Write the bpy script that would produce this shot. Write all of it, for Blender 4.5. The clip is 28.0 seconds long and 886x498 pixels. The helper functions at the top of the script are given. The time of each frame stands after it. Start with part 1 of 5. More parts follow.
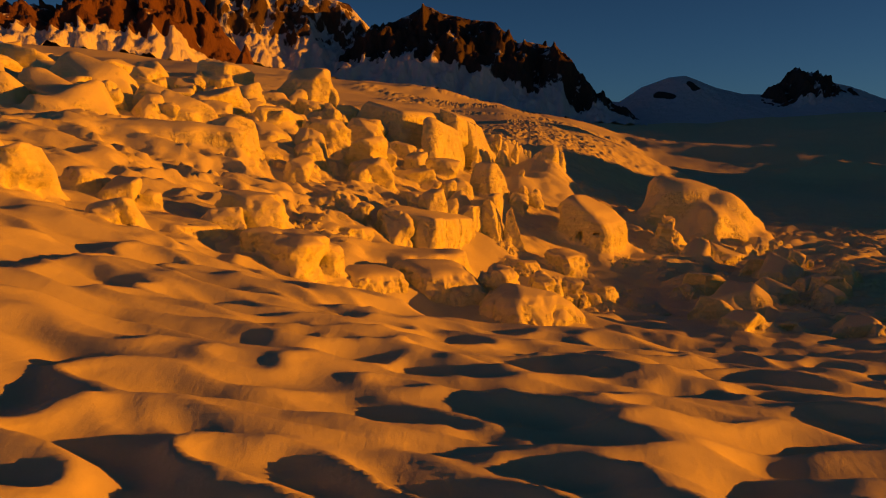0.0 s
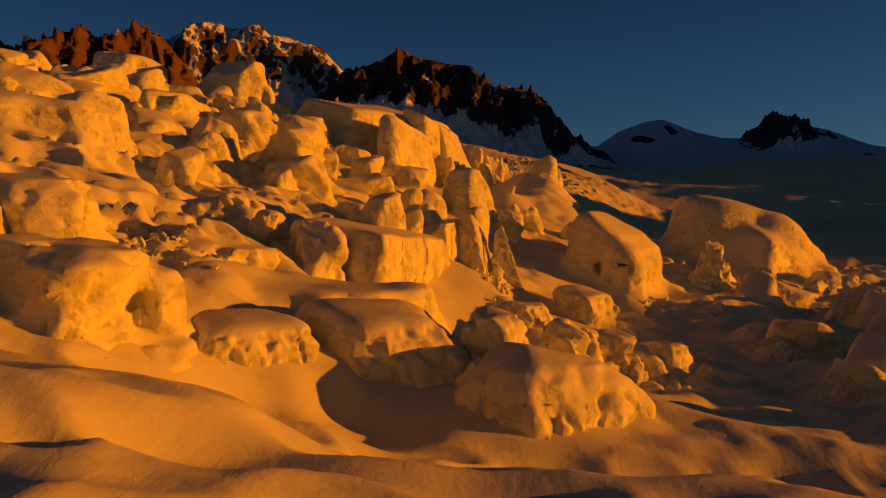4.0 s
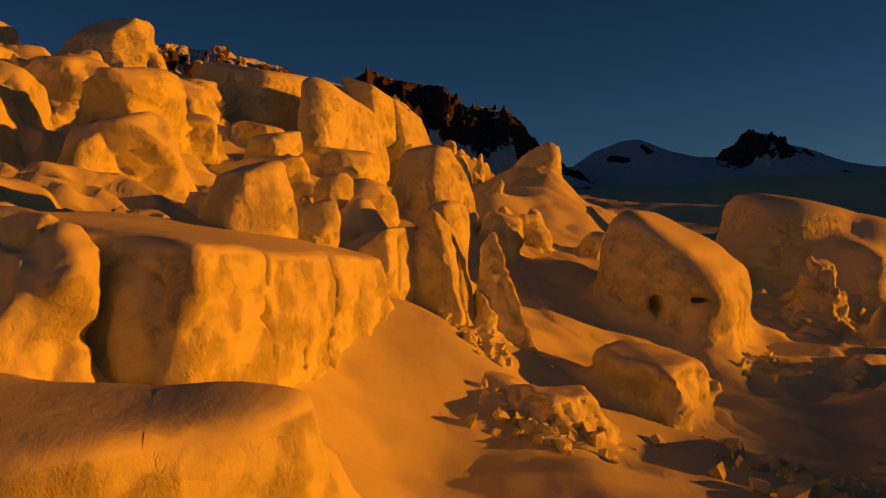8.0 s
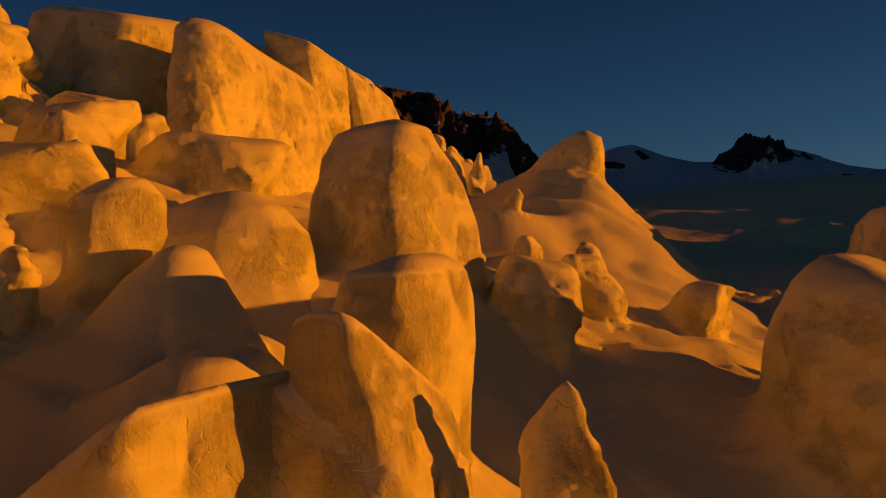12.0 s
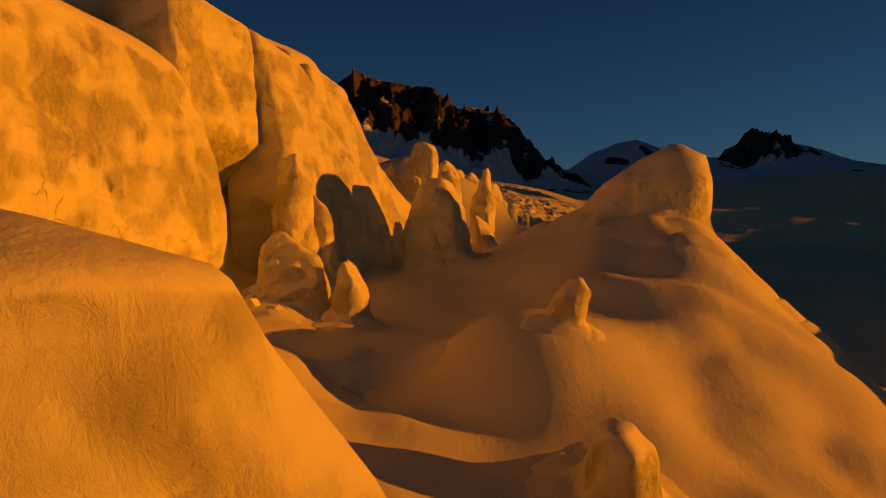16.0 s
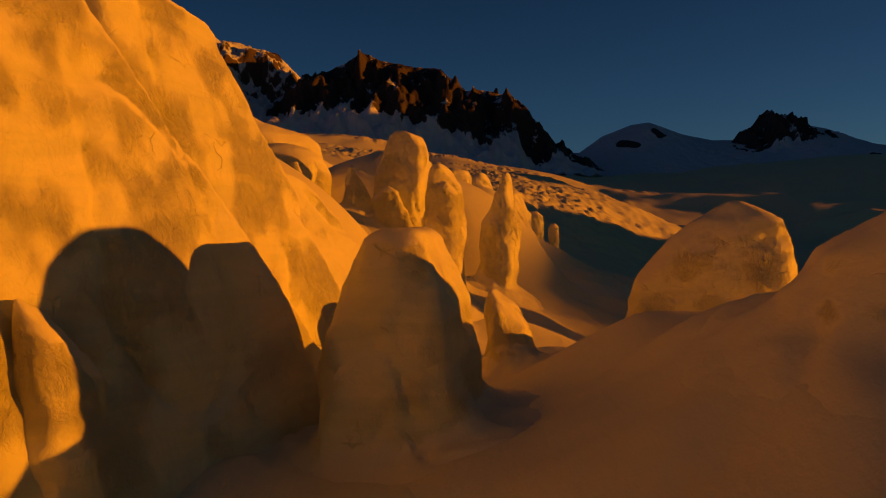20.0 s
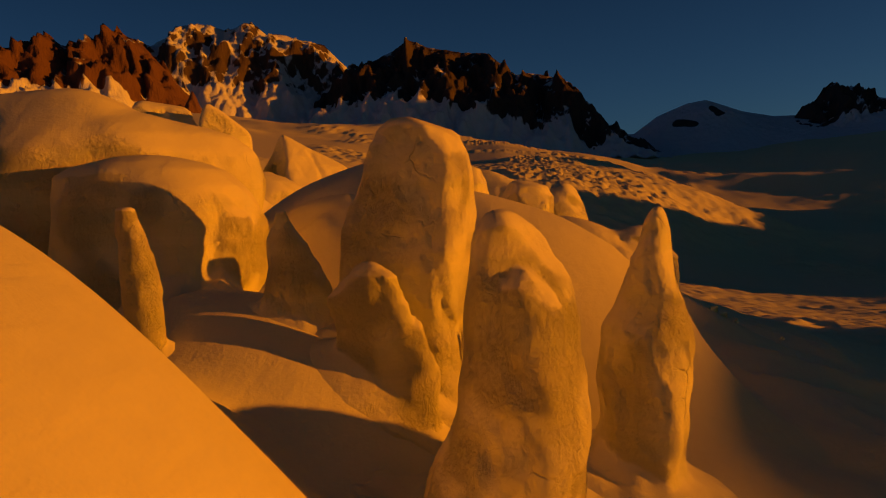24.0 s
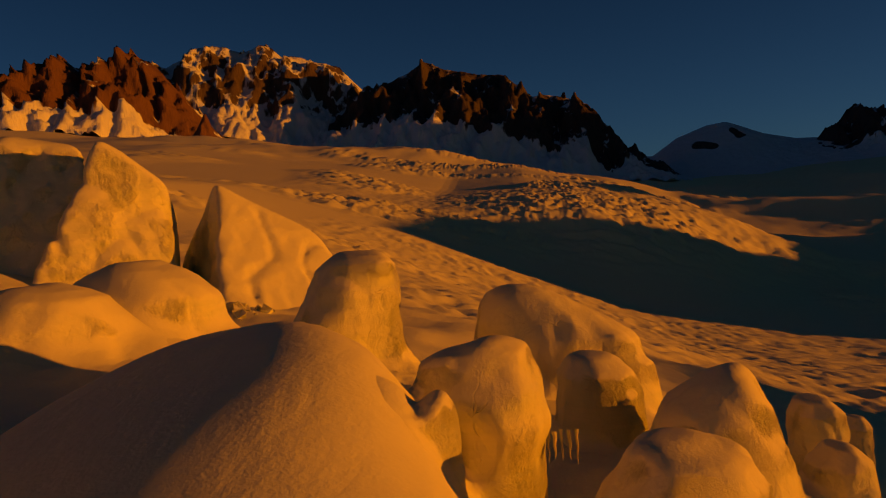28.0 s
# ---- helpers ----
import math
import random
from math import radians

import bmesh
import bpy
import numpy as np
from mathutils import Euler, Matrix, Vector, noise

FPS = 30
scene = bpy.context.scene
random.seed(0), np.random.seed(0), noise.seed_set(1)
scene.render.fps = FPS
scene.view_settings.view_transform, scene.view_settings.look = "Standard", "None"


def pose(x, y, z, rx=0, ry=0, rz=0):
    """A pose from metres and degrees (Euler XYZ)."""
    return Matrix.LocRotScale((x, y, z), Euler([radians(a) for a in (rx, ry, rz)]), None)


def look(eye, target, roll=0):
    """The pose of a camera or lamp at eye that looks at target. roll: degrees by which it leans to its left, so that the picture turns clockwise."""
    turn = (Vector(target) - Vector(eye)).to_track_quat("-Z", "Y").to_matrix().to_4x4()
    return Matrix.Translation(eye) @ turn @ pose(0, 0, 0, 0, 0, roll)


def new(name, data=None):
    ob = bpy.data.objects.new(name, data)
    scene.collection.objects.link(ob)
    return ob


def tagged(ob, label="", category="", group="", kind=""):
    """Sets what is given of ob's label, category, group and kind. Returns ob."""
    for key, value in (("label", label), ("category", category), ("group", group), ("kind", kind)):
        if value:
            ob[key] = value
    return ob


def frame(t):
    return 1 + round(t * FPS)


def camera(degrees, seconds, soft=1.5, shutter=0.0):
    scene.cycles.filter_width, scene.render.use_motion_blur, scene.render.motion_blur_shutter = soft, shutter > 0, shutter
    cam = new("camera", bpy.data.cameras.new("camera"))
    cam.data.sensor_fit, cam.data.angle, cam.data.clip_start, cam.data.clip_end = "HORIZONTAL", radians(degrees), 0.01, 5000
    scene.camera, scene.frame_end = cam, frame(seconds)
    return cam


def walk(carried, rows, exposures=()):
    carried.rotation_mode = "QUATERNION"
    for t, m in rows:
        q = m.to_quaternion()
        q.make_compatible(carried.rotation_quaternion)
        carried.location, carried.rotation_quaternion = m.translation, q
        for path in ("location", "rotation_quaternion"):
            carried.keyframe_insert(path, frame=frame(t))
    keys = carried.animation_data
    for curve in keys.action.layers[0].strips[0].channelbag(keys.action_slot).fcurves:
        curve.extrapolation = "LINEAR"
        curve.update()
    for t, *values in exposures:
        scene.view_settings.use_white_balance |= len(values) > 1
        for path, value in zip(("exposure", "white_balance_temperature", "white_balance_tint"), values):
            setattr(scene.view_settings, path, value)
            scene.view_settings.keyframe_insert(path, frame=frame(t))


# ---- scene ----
cam = camera(54.45, 28.0, 1.1)
PATH = [
    (0.0, look((-0.22, 0.04, -0.23), (-4.67, 99.59, -8.57), 0.02)),
    (0.5, look((-0.57, 13.79, -1.80), (-4.56, 113.41, -9.48), 0.04)),
    (1.0, look((-0.75, 27.38, -3.33), (-4.37, 127.07, -10.34), 0.02)),
    (1.5, look((-0.67, 40.87, -4.96), (-4.13, 140.61, -11.23), 0.04)),
    (2.0, look((-0.53, 54.04, -6.56), (-3.78, 153.83, -12.12), -0.02)),
    (2.5, look((-0.36, 66.86, -8.01), (-3.36, 166.70, -12.88), -0.19)),
    (4.5, look((-0.08, 119.64, -12.67), (-1.25, 219.61, -14.83), -0.26)),
    (5.0, look((0.20, 133.21, -13.40), (-0.30, 233.20, -15.00), -0.38)),
    (5.5, look((0.62, 146.48, -14.02), (0.67, 246.47, -15.10), -0.59)),
    (6.0, look((1.13, 159.46, -14.52), (1.56, 259.45, -15.19), -0.70)),
    (6.5, look((1.54, 172.24, -14.74), (2.27, 272.23, -15.08), -0.70)),
    (7.0, look((1.90, 184.93, -14.66), (2.81, 284.93, -14.89), -0.82)),
    (7.5, look((2.23, 197.38, -14.45), (3.32, 297.38, -14.57), -0.86)),
    (8.0, look((2.60, 209.63, -14.21), (3.78, 309.62, -14.18), -1.04)),
    (8.5, look((2.91, 221.50, -13.72), (4.22, 321.50, -13.58), -1.09)),
    (9.0, look((3.18, 233.37, -13.09), (4.64, 333.36, -12.82), -1.17)),
    (9.5, look((3.54, 245.00, -12.28), (5.13, 344.98, -11.90), -1.13)),
    (10.0, look((3.83, 256.33, -11.42), (5.63, 356.32, -10.87), -1.17)),
    (10.5, look((4.41, 267.08, -10.53), (6.27, 367.06, -9.78), -1.33)),
    (11.0, look((4.89, 277.43, -9.47), (6.83, 377.41, -8.55), -1.51)),
    (11.5, look((5.36, 287.48, -8.18), (7.34, 387.46, -7.22), -1.70)),
    (12.0, look((5.84, 297.14, -6.93), (7.85, 397.11, -5.93), -1.82)),
    (12.5, look((6.17, 307.01, -5.43), (8.28, 406.98, -4.43), -1.90)),
    (14.5, look((7.86, 343.49, 1.01), (9.91, 443.47, 1.87), -1.88)),
    (15.0, look((8.34, 351.78, 2.63), (10.34, 451.75, 3.41), -2.06)),
    (15.5, look((8.84, 360.09, 4.15), (10.84, 460.07, 4.74), -1.97)),
    (16.0, look((9.38, 368.12, 5.59), (11.31, 468.10, 5.99), -1.86)),
    (16.5, look((9.91, 375.84, 6.89), (11.75, 475.82, 7.13), -1.82)),
    (17.0, look((10.46, 383.44, 8.11), (12.22, 483.43, 8.13), -1.78)),
    (17.5, look((10.83, 391.32, 9.26), (12.53, 491.31, 9.14), -1.86)),
    (18.0, look((11.27, 398.77, 10.32), (12.83, 498.76, 9.96), -1.88)),
    (18.5, look((11.54, 405.80, 11.20), (12.97, 505.78, 10.56), -1.94)),
    (19.0, look((11.98, 413.12, 12.05), (13.18, 513.11, 11.14), -2.03)),
    (19.5, look((12.17, 419.78, 12.96), (13.26, 519.77, 11.76), -1.91)),
    (20.0, look((12.48, 427.02, 13.83), (13.37, 527.01, 12.31), -1.92)),
    (20.5, look((12.67, 433.41, 14.59), (13.38, 533.39, 12.84), -2.01)),
    (21.0, look((12.89, 440.75, 15.30), (12.52, 540.72, 13.04), -2.14)),
    (21.5, look((13.05, 447.54, 16.03), (11.56, 547.49, 13.46), -2.32)),
    (23.5, look((12.63, 477.03, 19.77), (7.85, 576.87, 16.88), -3.61)),
    (24.0, look((12.63, 484.65, 20.76), (7.28, 584.47, 18.03), -3.60)),
    (24.5, look((12.60, 491.21, 21.73), (7.25, 591.03, 18.97), -3.56)),
    (25.0, look((12.53, 498.40, 22.99), (7.18, 598.22, 20.25), -3.58)),
    (25.5, look((12.46, 504.59, 24.13), (7.11, 604.41, 21.44), -3.61)),
    (26.0, look((12.31, 511.32, 25.21), (6.85, 611.14, 22.78), -3.63)),
    (26.5, look((12.10, 517.97, 26.48), (6.50, 617.79, 24.11), -3.70)),
    (27.0, look((11.88, 523.97, 27.72), (6.04, 623.78, 25.87), -3.52)),
    (27.5, look((11.76, 529.23, 28.70), (5.47, 629.03, 27.63), -3.46)),
    (28.0, look((11.65, 535.11, 29.58), (4.62, 634.86, 29.41), -3.51)),
]
walk(cam, PATH, [(0, 0.38), (4, 0.15), (12, 0.0), (20, 0.0), (24, -0.15), (28, -0.25)])

# ---- light ----
SUN_AZ, SUN_EL = 0.0, 3.1          # degrees from +x towards +y, degrees up
to_sun = Vector((math.cos(radians(SUN_AZ)) * math.cos(radians(SUN_EL)), math.sin(radians(SUN_AZ)) * math.cos(radians(SUN_EL)), math.sin(radians(SUN_EL))))
sun = new("sun", bpy.data.lights.new("sun", "SUN"))
sun.data.energy, sun.data.angle, sun.data.color = 3.75, radians(0.4), (1.0, 0.278, 0.0)
sun.matrix_world = look((0, 0, 500), Vector((0, 0, 500)) - to_sun)

world = bpy.data.worlds.new("world")
scene.world = world
world.use_nodes = True
wn, wl = world.node_tree.nodes, world.node_tree.links
sky = wn.new("ShaderNodeTexSky")
sky.sky_type, sky.sun_disc = "NISHITA", False
sky.sun_elevation, sky.sun_rotation = radians(SUN_EL), radians(90 - SUN_AZ)
sky.altitude, sky.air_density, sky.dust_density, sky.ozone_density = 3000, 1.0, 2.5, 2.5
tint = wn.new("ShaderNodeMix")
tint.data_type, tint.blend_type = "RGBA", "MULTIPLY"
tint.inputs["Factor"].default_value = 1.0
wl.new(sky.outputs[0], tint.inputs[6])
way = wn.new("ShaderNodeTexCoord")
height = wn.new("ShaderNodeSeparateXYZ")
wl.new(way.outputs["Generated"], height.inputs[0])
glow = wn.new("ShaderNodeMapRange")      # the sky is warmer round the low sun
glow.interpolation_type = "SMOOTHSTEP"
for k, v in enumerate((0.45, 0.95, 0.0, 1.0)):
    glow.inputs[k + 1].default_value = v
wl.new(height.outputs[0], glow.inputs[0])
warm = wn.new("ShaderNodeMix")
warm.data_type = "RGBA"
warm.inputs[6].default_value, warm.inputs[7].default_value = (0.62, 0.80, 1.0, 1), (0.34, 0.33, 0.20, 1)
wl.new(glow.outputs[0], warm.inputs["Factor"])
wl.new(warm.outputs[2], tint.inputs[7])
dusk = wn.new("ShaderNodeMapRange")      # the sky darkens from the horizon to the zenith, as at dusk
dusk.interpolation_type = "SMOOTHSTEP"
for k, v in enumerate((-0.05, 0.5, 1.0, 0.5)):
    dusk.inputs[k + 1].default_value = v
wl.new(height.outputs[2], dusk.inputs[0])
power = wn.new("ShaderNodeMath")
power.operation = "MULTIPLY"
power.inputs[1].default_value = 0.057
wl.new(dusk.outputs[0], power.inputs[0])
wl.new(power.outputs[0], wn["Background"].inputs[1])
wl.new(tint.outputs[2], wn["Background"].inputs[0])

# ---- noise ----
_rs = np.random.RandomState(7)
_PERM = np.tile(_rs.permutation(512), 3)
_GRAD = _rs.normal(size=(512, 3))
_GRAD /= np.linalg.norm(_GRAD, axis=1)[:, None]


def perlin(p):
    """Gradient noise in about -0.7..0.7 at the points p (n, 3)."""
    i = np.floor(p).astype(np.int64)
    f = p - i
    s = f * f * f * (f * (f * 6 - 15) + 10)
    i &= 511
    out = np.zeros(len(p))
    for a in (0, 1):
        wx = s[:, 0] if a else 1 - s[:, 0]
        ha = _PERM[(i[:, 0] + a) & 511]
        for b in (0, 1):
            wy = wx * (s[:, 1] if b else 1 - s[:, 1])
            hb = _PERM[(ha + i[:, 1] + b) & 511]
            for c in (0, 1):
                g = _GRAD[_PERM[(hb + i[:, 2] + c) & 511]]
                d = g[:, 0] * (f[:, 0] - a) + g[:, 1] * (f[:, 1] - b) + g[:, 2] * (f[:, 2] - c)
                out += wy * (s[:, 2] if c else 1 - s[:, 2]) * d
    return out


def fbm(p, octaves=3, gain=0.5):
    out, amp = 0, 1.0
    for k in range(octaves):
        out = out + amp * perlin(p * 2.03**k + 17.3 * k)
        amp *= gain
    return out


def ridged(p, octaves=3, gain=0.5):
    out, amp = 0, 1.0
    for k in range(octaves):
        out = out + amp * (1 - 2.2 * np.abs(perlin(p * 2.1**k + 31.7 * k)))
        amp *= gain
    return out


def smooth(a, b, x):
    t = np.clip((x - a) / (b - a), 0, 1)
    return t * t * (3 - 2 * t)


# ---- materials ----
def material(name):
    m = bpy.data.materials.new(name)
    m.use_nodes = True
    return m, m.node_tree.nodes, m.node_tree.links, m.node_tree.nodes["Principled BSDF"]


def mixed(nodes, links, fac, a, b):
    n = nodes.new("ShaderNodeMix")
    n.data_type = "RGBA"
    links.new(fac, n.inputs[0])
    for sock, v in ((6, a), (7, b)):
        if isinstance(v, tuple):
            n.inputs[sock].default_value = (*v, 1)
        else:
            links.new(v, n.inputs[sock])
    return n.outputs[2]


def ranged(nodes, links, value, a, b, lo=0.0, hi=1.0):
    n = nodes.new("ShaderNodeMapRange")
    n.interpolation_type = "SMOOTHSTEP"
    links.new(value, n.inputs[0])
    for k, v in enumerate((a, b, lo, hi)):
        n.inputs[k + 1].default_value = v
    return n.outputs[0]


def noisy(nodes, links, where, scale, detail=4, rough=0.55, stretch=(1, 1, 1), distort=0.0):
    m = nodes.new("ShaderNodeMapping")
    m.inputs["Scale"].default_value = stretch
    links.new(where, m.inputs[0])
    n = nodes.new("ShaderNodeTexNoise")
    n.inputs["Scale"].default_value, n.inputs["Detail"].default_value, n.inputs["Roughness"].default_value = scale, detail, rough
    n.inputs["Distortion"].default_value = distort
    links.new(m.outputs[0], n.inputs[0])
    return n.outputs[0]


def math_node(nodes, links, op, a, b):
    n = nodes.new("ShaderNodeMath")
    n.operation = op
    for k, v in enumerate((a, b)):
        if isinstance(v, (int, float)):
            n.inputs[k].default_value = v
        else:
            links.new(v, n.inputs[k])
    return n.outputs[0]


def snow_ice(name, far=False, rippled=0.0):
    """Wind-packed snow on what lies flat, bare layered glacier ice on what stands steep; rippled: wind scallops on the sides turned from the sun."""
    m, nodes, links, bsdf = material(name)
    geo = nodes.new("ShaderNodeNewGeometry")
    where = geo.outputs["Position"]
    xyz = nodes.new("ShaderNodeSeparateXYZ")
    links.new(geo.outputs["Normal"], xyz.inputs[0])
    patch = noisy(nodes, links, where, 0.35, 4)
    steep = ranged(nodes, links, math_node(nodes, links, "ADD", xyz.outputs[2], math_node(nodes, links, "MULTIPLY", patch, 0.25)), 0.38, 0.68, 1, 0)
    grain = noisy(nodes, links, where, 0.9, 6, 0.6)
    layers = noisy(nodes, links, where, 0.4, 5, 0.6, (0.25, 0.25, 1.5), 0.9)
    snow = mixed(nodes, links, grain, (0.84, 0.79, 0.42), (0.92, 0.87, 0.48))
    ice = mixed(nodes, links, ranged(nodes, links, layers, 0.35, 0.65), (0.79, 0.78, 0.35), (0.90, 0.86, 0.43))
    links.new(mixed(nodes, links, steep, snow, ice), bsdf.inputs["Base Color"])
    links.new(ranged(nodes, links, steep, 0, 1, 0.75, 0.42), bsdf.inputs["Roughness"])
    bsdf.inputs["Specular IOR Level"].default_value = 0.25
    fine = noisy(nodes, links, where, 6.0 if not far else 0.6, 6, 0.65)
    drift = noisy(nodes, links, where, 0.8 if not far else 0.1, 4, 0.5, (1, 0.45, 1), 0.3)
    rugged = noisy(nodes, links, where, 1.7 if not far else 0.2, 9, 0.74, (1, 1, 0.7), 0.4)
    soft = math_node(nodes, links, "ADD", math_node(nodes, links, "MULTIPLY", fine, 0.028), math_node(nodes, links, "MULTIPLY", drift, 0.10))
    cell = nodes.new("ShaderNodeTexVoronoi")      # broken faces and fine cracks
    cell.feature, cell.inputs["Scale"].default_value = "DISTANCE_TO_EDGE", 0.45 if not far else 0.06
    warp = nodes.new("ShaderNodeVectorMath")
    warp.operation = "MULTIPLY_ADD"
    tone = nodes.new("ShaderNodeTexNoise")
    tone.inputs["Scale"].default_value, tone.inputs["Detail"].default_value = 0.5 if not far else 0.07, 4
    links.new(where, tone.inputs[0])
    warp.inputs[1].default_value = (3.0, 3.0, 1.5) if not far else (20, 20, 10)
    links.new(tone.outputs[1], warp.inputs[0]), links.new(where, warp.inputs[2])
    links.new(warp.outputs[0], cell.inputs[0])
    split = ranged(nodes, links, cell.outputs[0], 0.0, 0.035, -0.10, 0.0)
    split = math_node(nodes, links, "MULTIPLY", split, ranged(nodes, links, patch, 0.55, 0.66))
    pocket = ranged(nodes, links, noisy(nodes, links, where, 0.22, 2), 0.42, 0.62, 0.12, 0.75)
    hard = math_node(nodes, links, "ADD", math_node(nodes, links, "MULTIPLY", rugged, pocket), math_node(nodes, links, "MULTIPLY", layers, 0.06))
    hard = math_node(nodes, links, "ADD", hard, split)
    chip = nodes.new("ShaderNodeTexVoronoi")      # small flat chips, each with its own tilt
    chip.inputs["Scale"].default_value = 0.75 if not far else 0.08
    away, lean, dot = [nodes.new("ShaderNodeVectorMath") for k in range(3)]
    away.operation, lean.operation, dot.operation = "SUBTRACT", "SUBTRACT", "DOT_PRODUCT"
    bent = nodes.new("ShaderNodeVectorMath")
    bent.operation, bent.inputs[1].default_value = "MULTIPLY_ADD", (1.2, 1.2, 0.6)
    links.new(tone.outputs[1], bent.inputs[0]), links.new(where, bent.inputs[2])
    links.new(bent.outputs[0], chip.inputs[0])
    links.new(bent.outputs[0], away.inputs[0]), links.new(chip.outputs["Position"], away.inputs[1])
    links.new(chip.outputs["Color"], lean.inputs[0])
    lean.inputs[1].default_value = (0.5, 0.5, 0.5)
    links.new(away.outputs[0], dot.inputs[0]), links.new(lean.outputs[0], dot.inputs[1])
    chips = math_node(nodes, links, "MULTIPLY", dot.outputs["Value"], ranged(nodes, links, pocket, 0.12, 0.75, 0.25, 0.85))
    hard = math_node(nodes, links, "ADD", hard, chips)
    if rippled:
        scallop = nodes.new("ShaderNodeTexVoronoi")
        scallop.feature, scallop.inputs["Scale"].default_value = "SMOOTH_F1", 1.5
        flow = nodes.new("ShaderNodeMapping")
        flow.inputs["Scale"].default_value = (1, 1, 0.6)
        links.new(bent.outputs[0], flow.inputs[0]), links.new(flow.outputs[0], scallop.inputs[0])
        lee = ranged(nodes, links, math_node(nodes, links, "ADD", xyz.outputs[0], math_node(nodes, links, "MULTIPLY", patch, 0.6)), 0.35, 0.75, rippled, 0.0)
        waves = math_node(nodes, links, "MULTIPLY", scallop.outputs["Distance"], lee)
        hard = math_node(nodes, links, "ADD", hard, waves)
    height = nodes.new("ShaderNodeMix")
    links.new(steep, height.inputs[0]), links.new(soft, height.inputs[2]), links.new(hard, height.inputs[3])
    bump = nodes.new("ShaderNodeBump")
    bump.inputs["Strength"].default_value, bump.inputs["Distance"].default_value = 0.95, 0.9 if not far else 5.0
    links.new(height.outputs[0], bump.inputs["Height"])
    links.new(bump.outputs[0], bsdf.inputs["Normal"])
    return m


def rock_snow(name, snowy, rock_a, rock_b):
    """Broken rock with snow held on the ledges."""
    m, nodes, links, bsdf = material(name)
    geo = nodes.new("ShaderNodeNewGeometry")
    where = geo.outputs["Position"]
    xyz = nodes.new("ShaderNodeSeparateXYZ")
    links.new(geo.outputs["Normal"], xyz.inputs[0])
    n2 = noisy(nodes, links, where, 0.03, 6, 0.65, (1, 1, 0.4))
    held = nodes.new("ShaderNodeAttribute")      # where snow stays: gullies, aprons and gentle ground
    held.attribute_name = "snow_held"
    score = math_node(nodes, links, "ADD", held.outputs["Fac"], math_node(nodes, links, "MULTIPLY", math_node(nodes, links, "SUBTRACT", n2, 0.5), 0.42))
    snow = ranged(nodes, links, score, snowy - 0.04, snowy + 0.05)
    rock = mixed(nodes, links, n2, rock_a, rock_b)
    links.new(mixed(nodes, links, snow, rock, (0.80, 0.81, 0.83)), bsdf.inputs["Base Color"])
    bsdf.inputs["Roughness"].default_value, bsdf.inputs["Specular IOR Level"].default_value = 0.85, 0.2
    bump = nodes.new("ShaderNodeBump")
    bump.inputs["Strength"].default_value, bump.inputs["Distance"].default_value = 0.9, 14.0
    links.new(n2, bump.inputs["Height"])
    links.new(bump.outputs[0], bsdf.inputs["Normal"])
    return m


SNOW = snow_ice("glacier_snow_and_ice")
RIPPLED = snow_ice("rippled_glacier_snow", rippled=0.6)
SUMMIT_ROCK = rock_snow("summit_rock_and_snow", 0.17, (0.05, 0.038, 0.03), (0.15, 0.10, 0.075))
FAR_ROCK = rock_snow("mountain_rock_and_snow", 0.35, (0.035, 0.028, 0.025), (0.12, 0.085, 0.07))
RED_ROCK = rock_snow("red_mountain_rock", 0.35, (0.10, 0.05, 0.035), (0.20, 0.10, 0.07))
WHITE_RIDGE = rock_snow("snowy_ridge", -0.15, (0.04, 0.035, 0.03), (0.10, 0.08, 0.07))


def mesh_of(name, verts, faces, mat, parent=None, normals=None):
    me = bpy.data.meshes.new(name)
    me.vertices.add(len(verts))
    me.vertices.foreach_set("co", np.asarray(verts, np.float32).ravel())
    me.loops.add(faces.size)
    me.loops.foreach_set("vertex_index", faces.astype(np.int32).ravel())
    me.polygons.add(len(faces))
    k = faces.shape[1]
    me.polygons.foreach_set("loop_start", np.arange(0, faces.size, k, dtype=np.int32))
    me.polygons.foreach_set("use_smooth", np.ones(len(faces), bool))
    me.update(calc_edges=True)
    me.materials.append(mat)
    if normals is not None:
        me.normals_split_custom_set_from_vertices(normals)
    ob = new(name, me)
    if parent:
        ob.parent = parent
    return ob


def grid_faces(rows, cols, wrap=False):
    a = np.arange(rows * cols).reshape(rows, cols)
    nxt = np.roll(a, -1, 1) if wrap else a[:, 1:]
    cur = a if wrap else a[:, :-1]
    return np.stack([cur[:-1], nxt[:-1], nxt[1:], cur[1:]], -1).reshape(-1, 4)


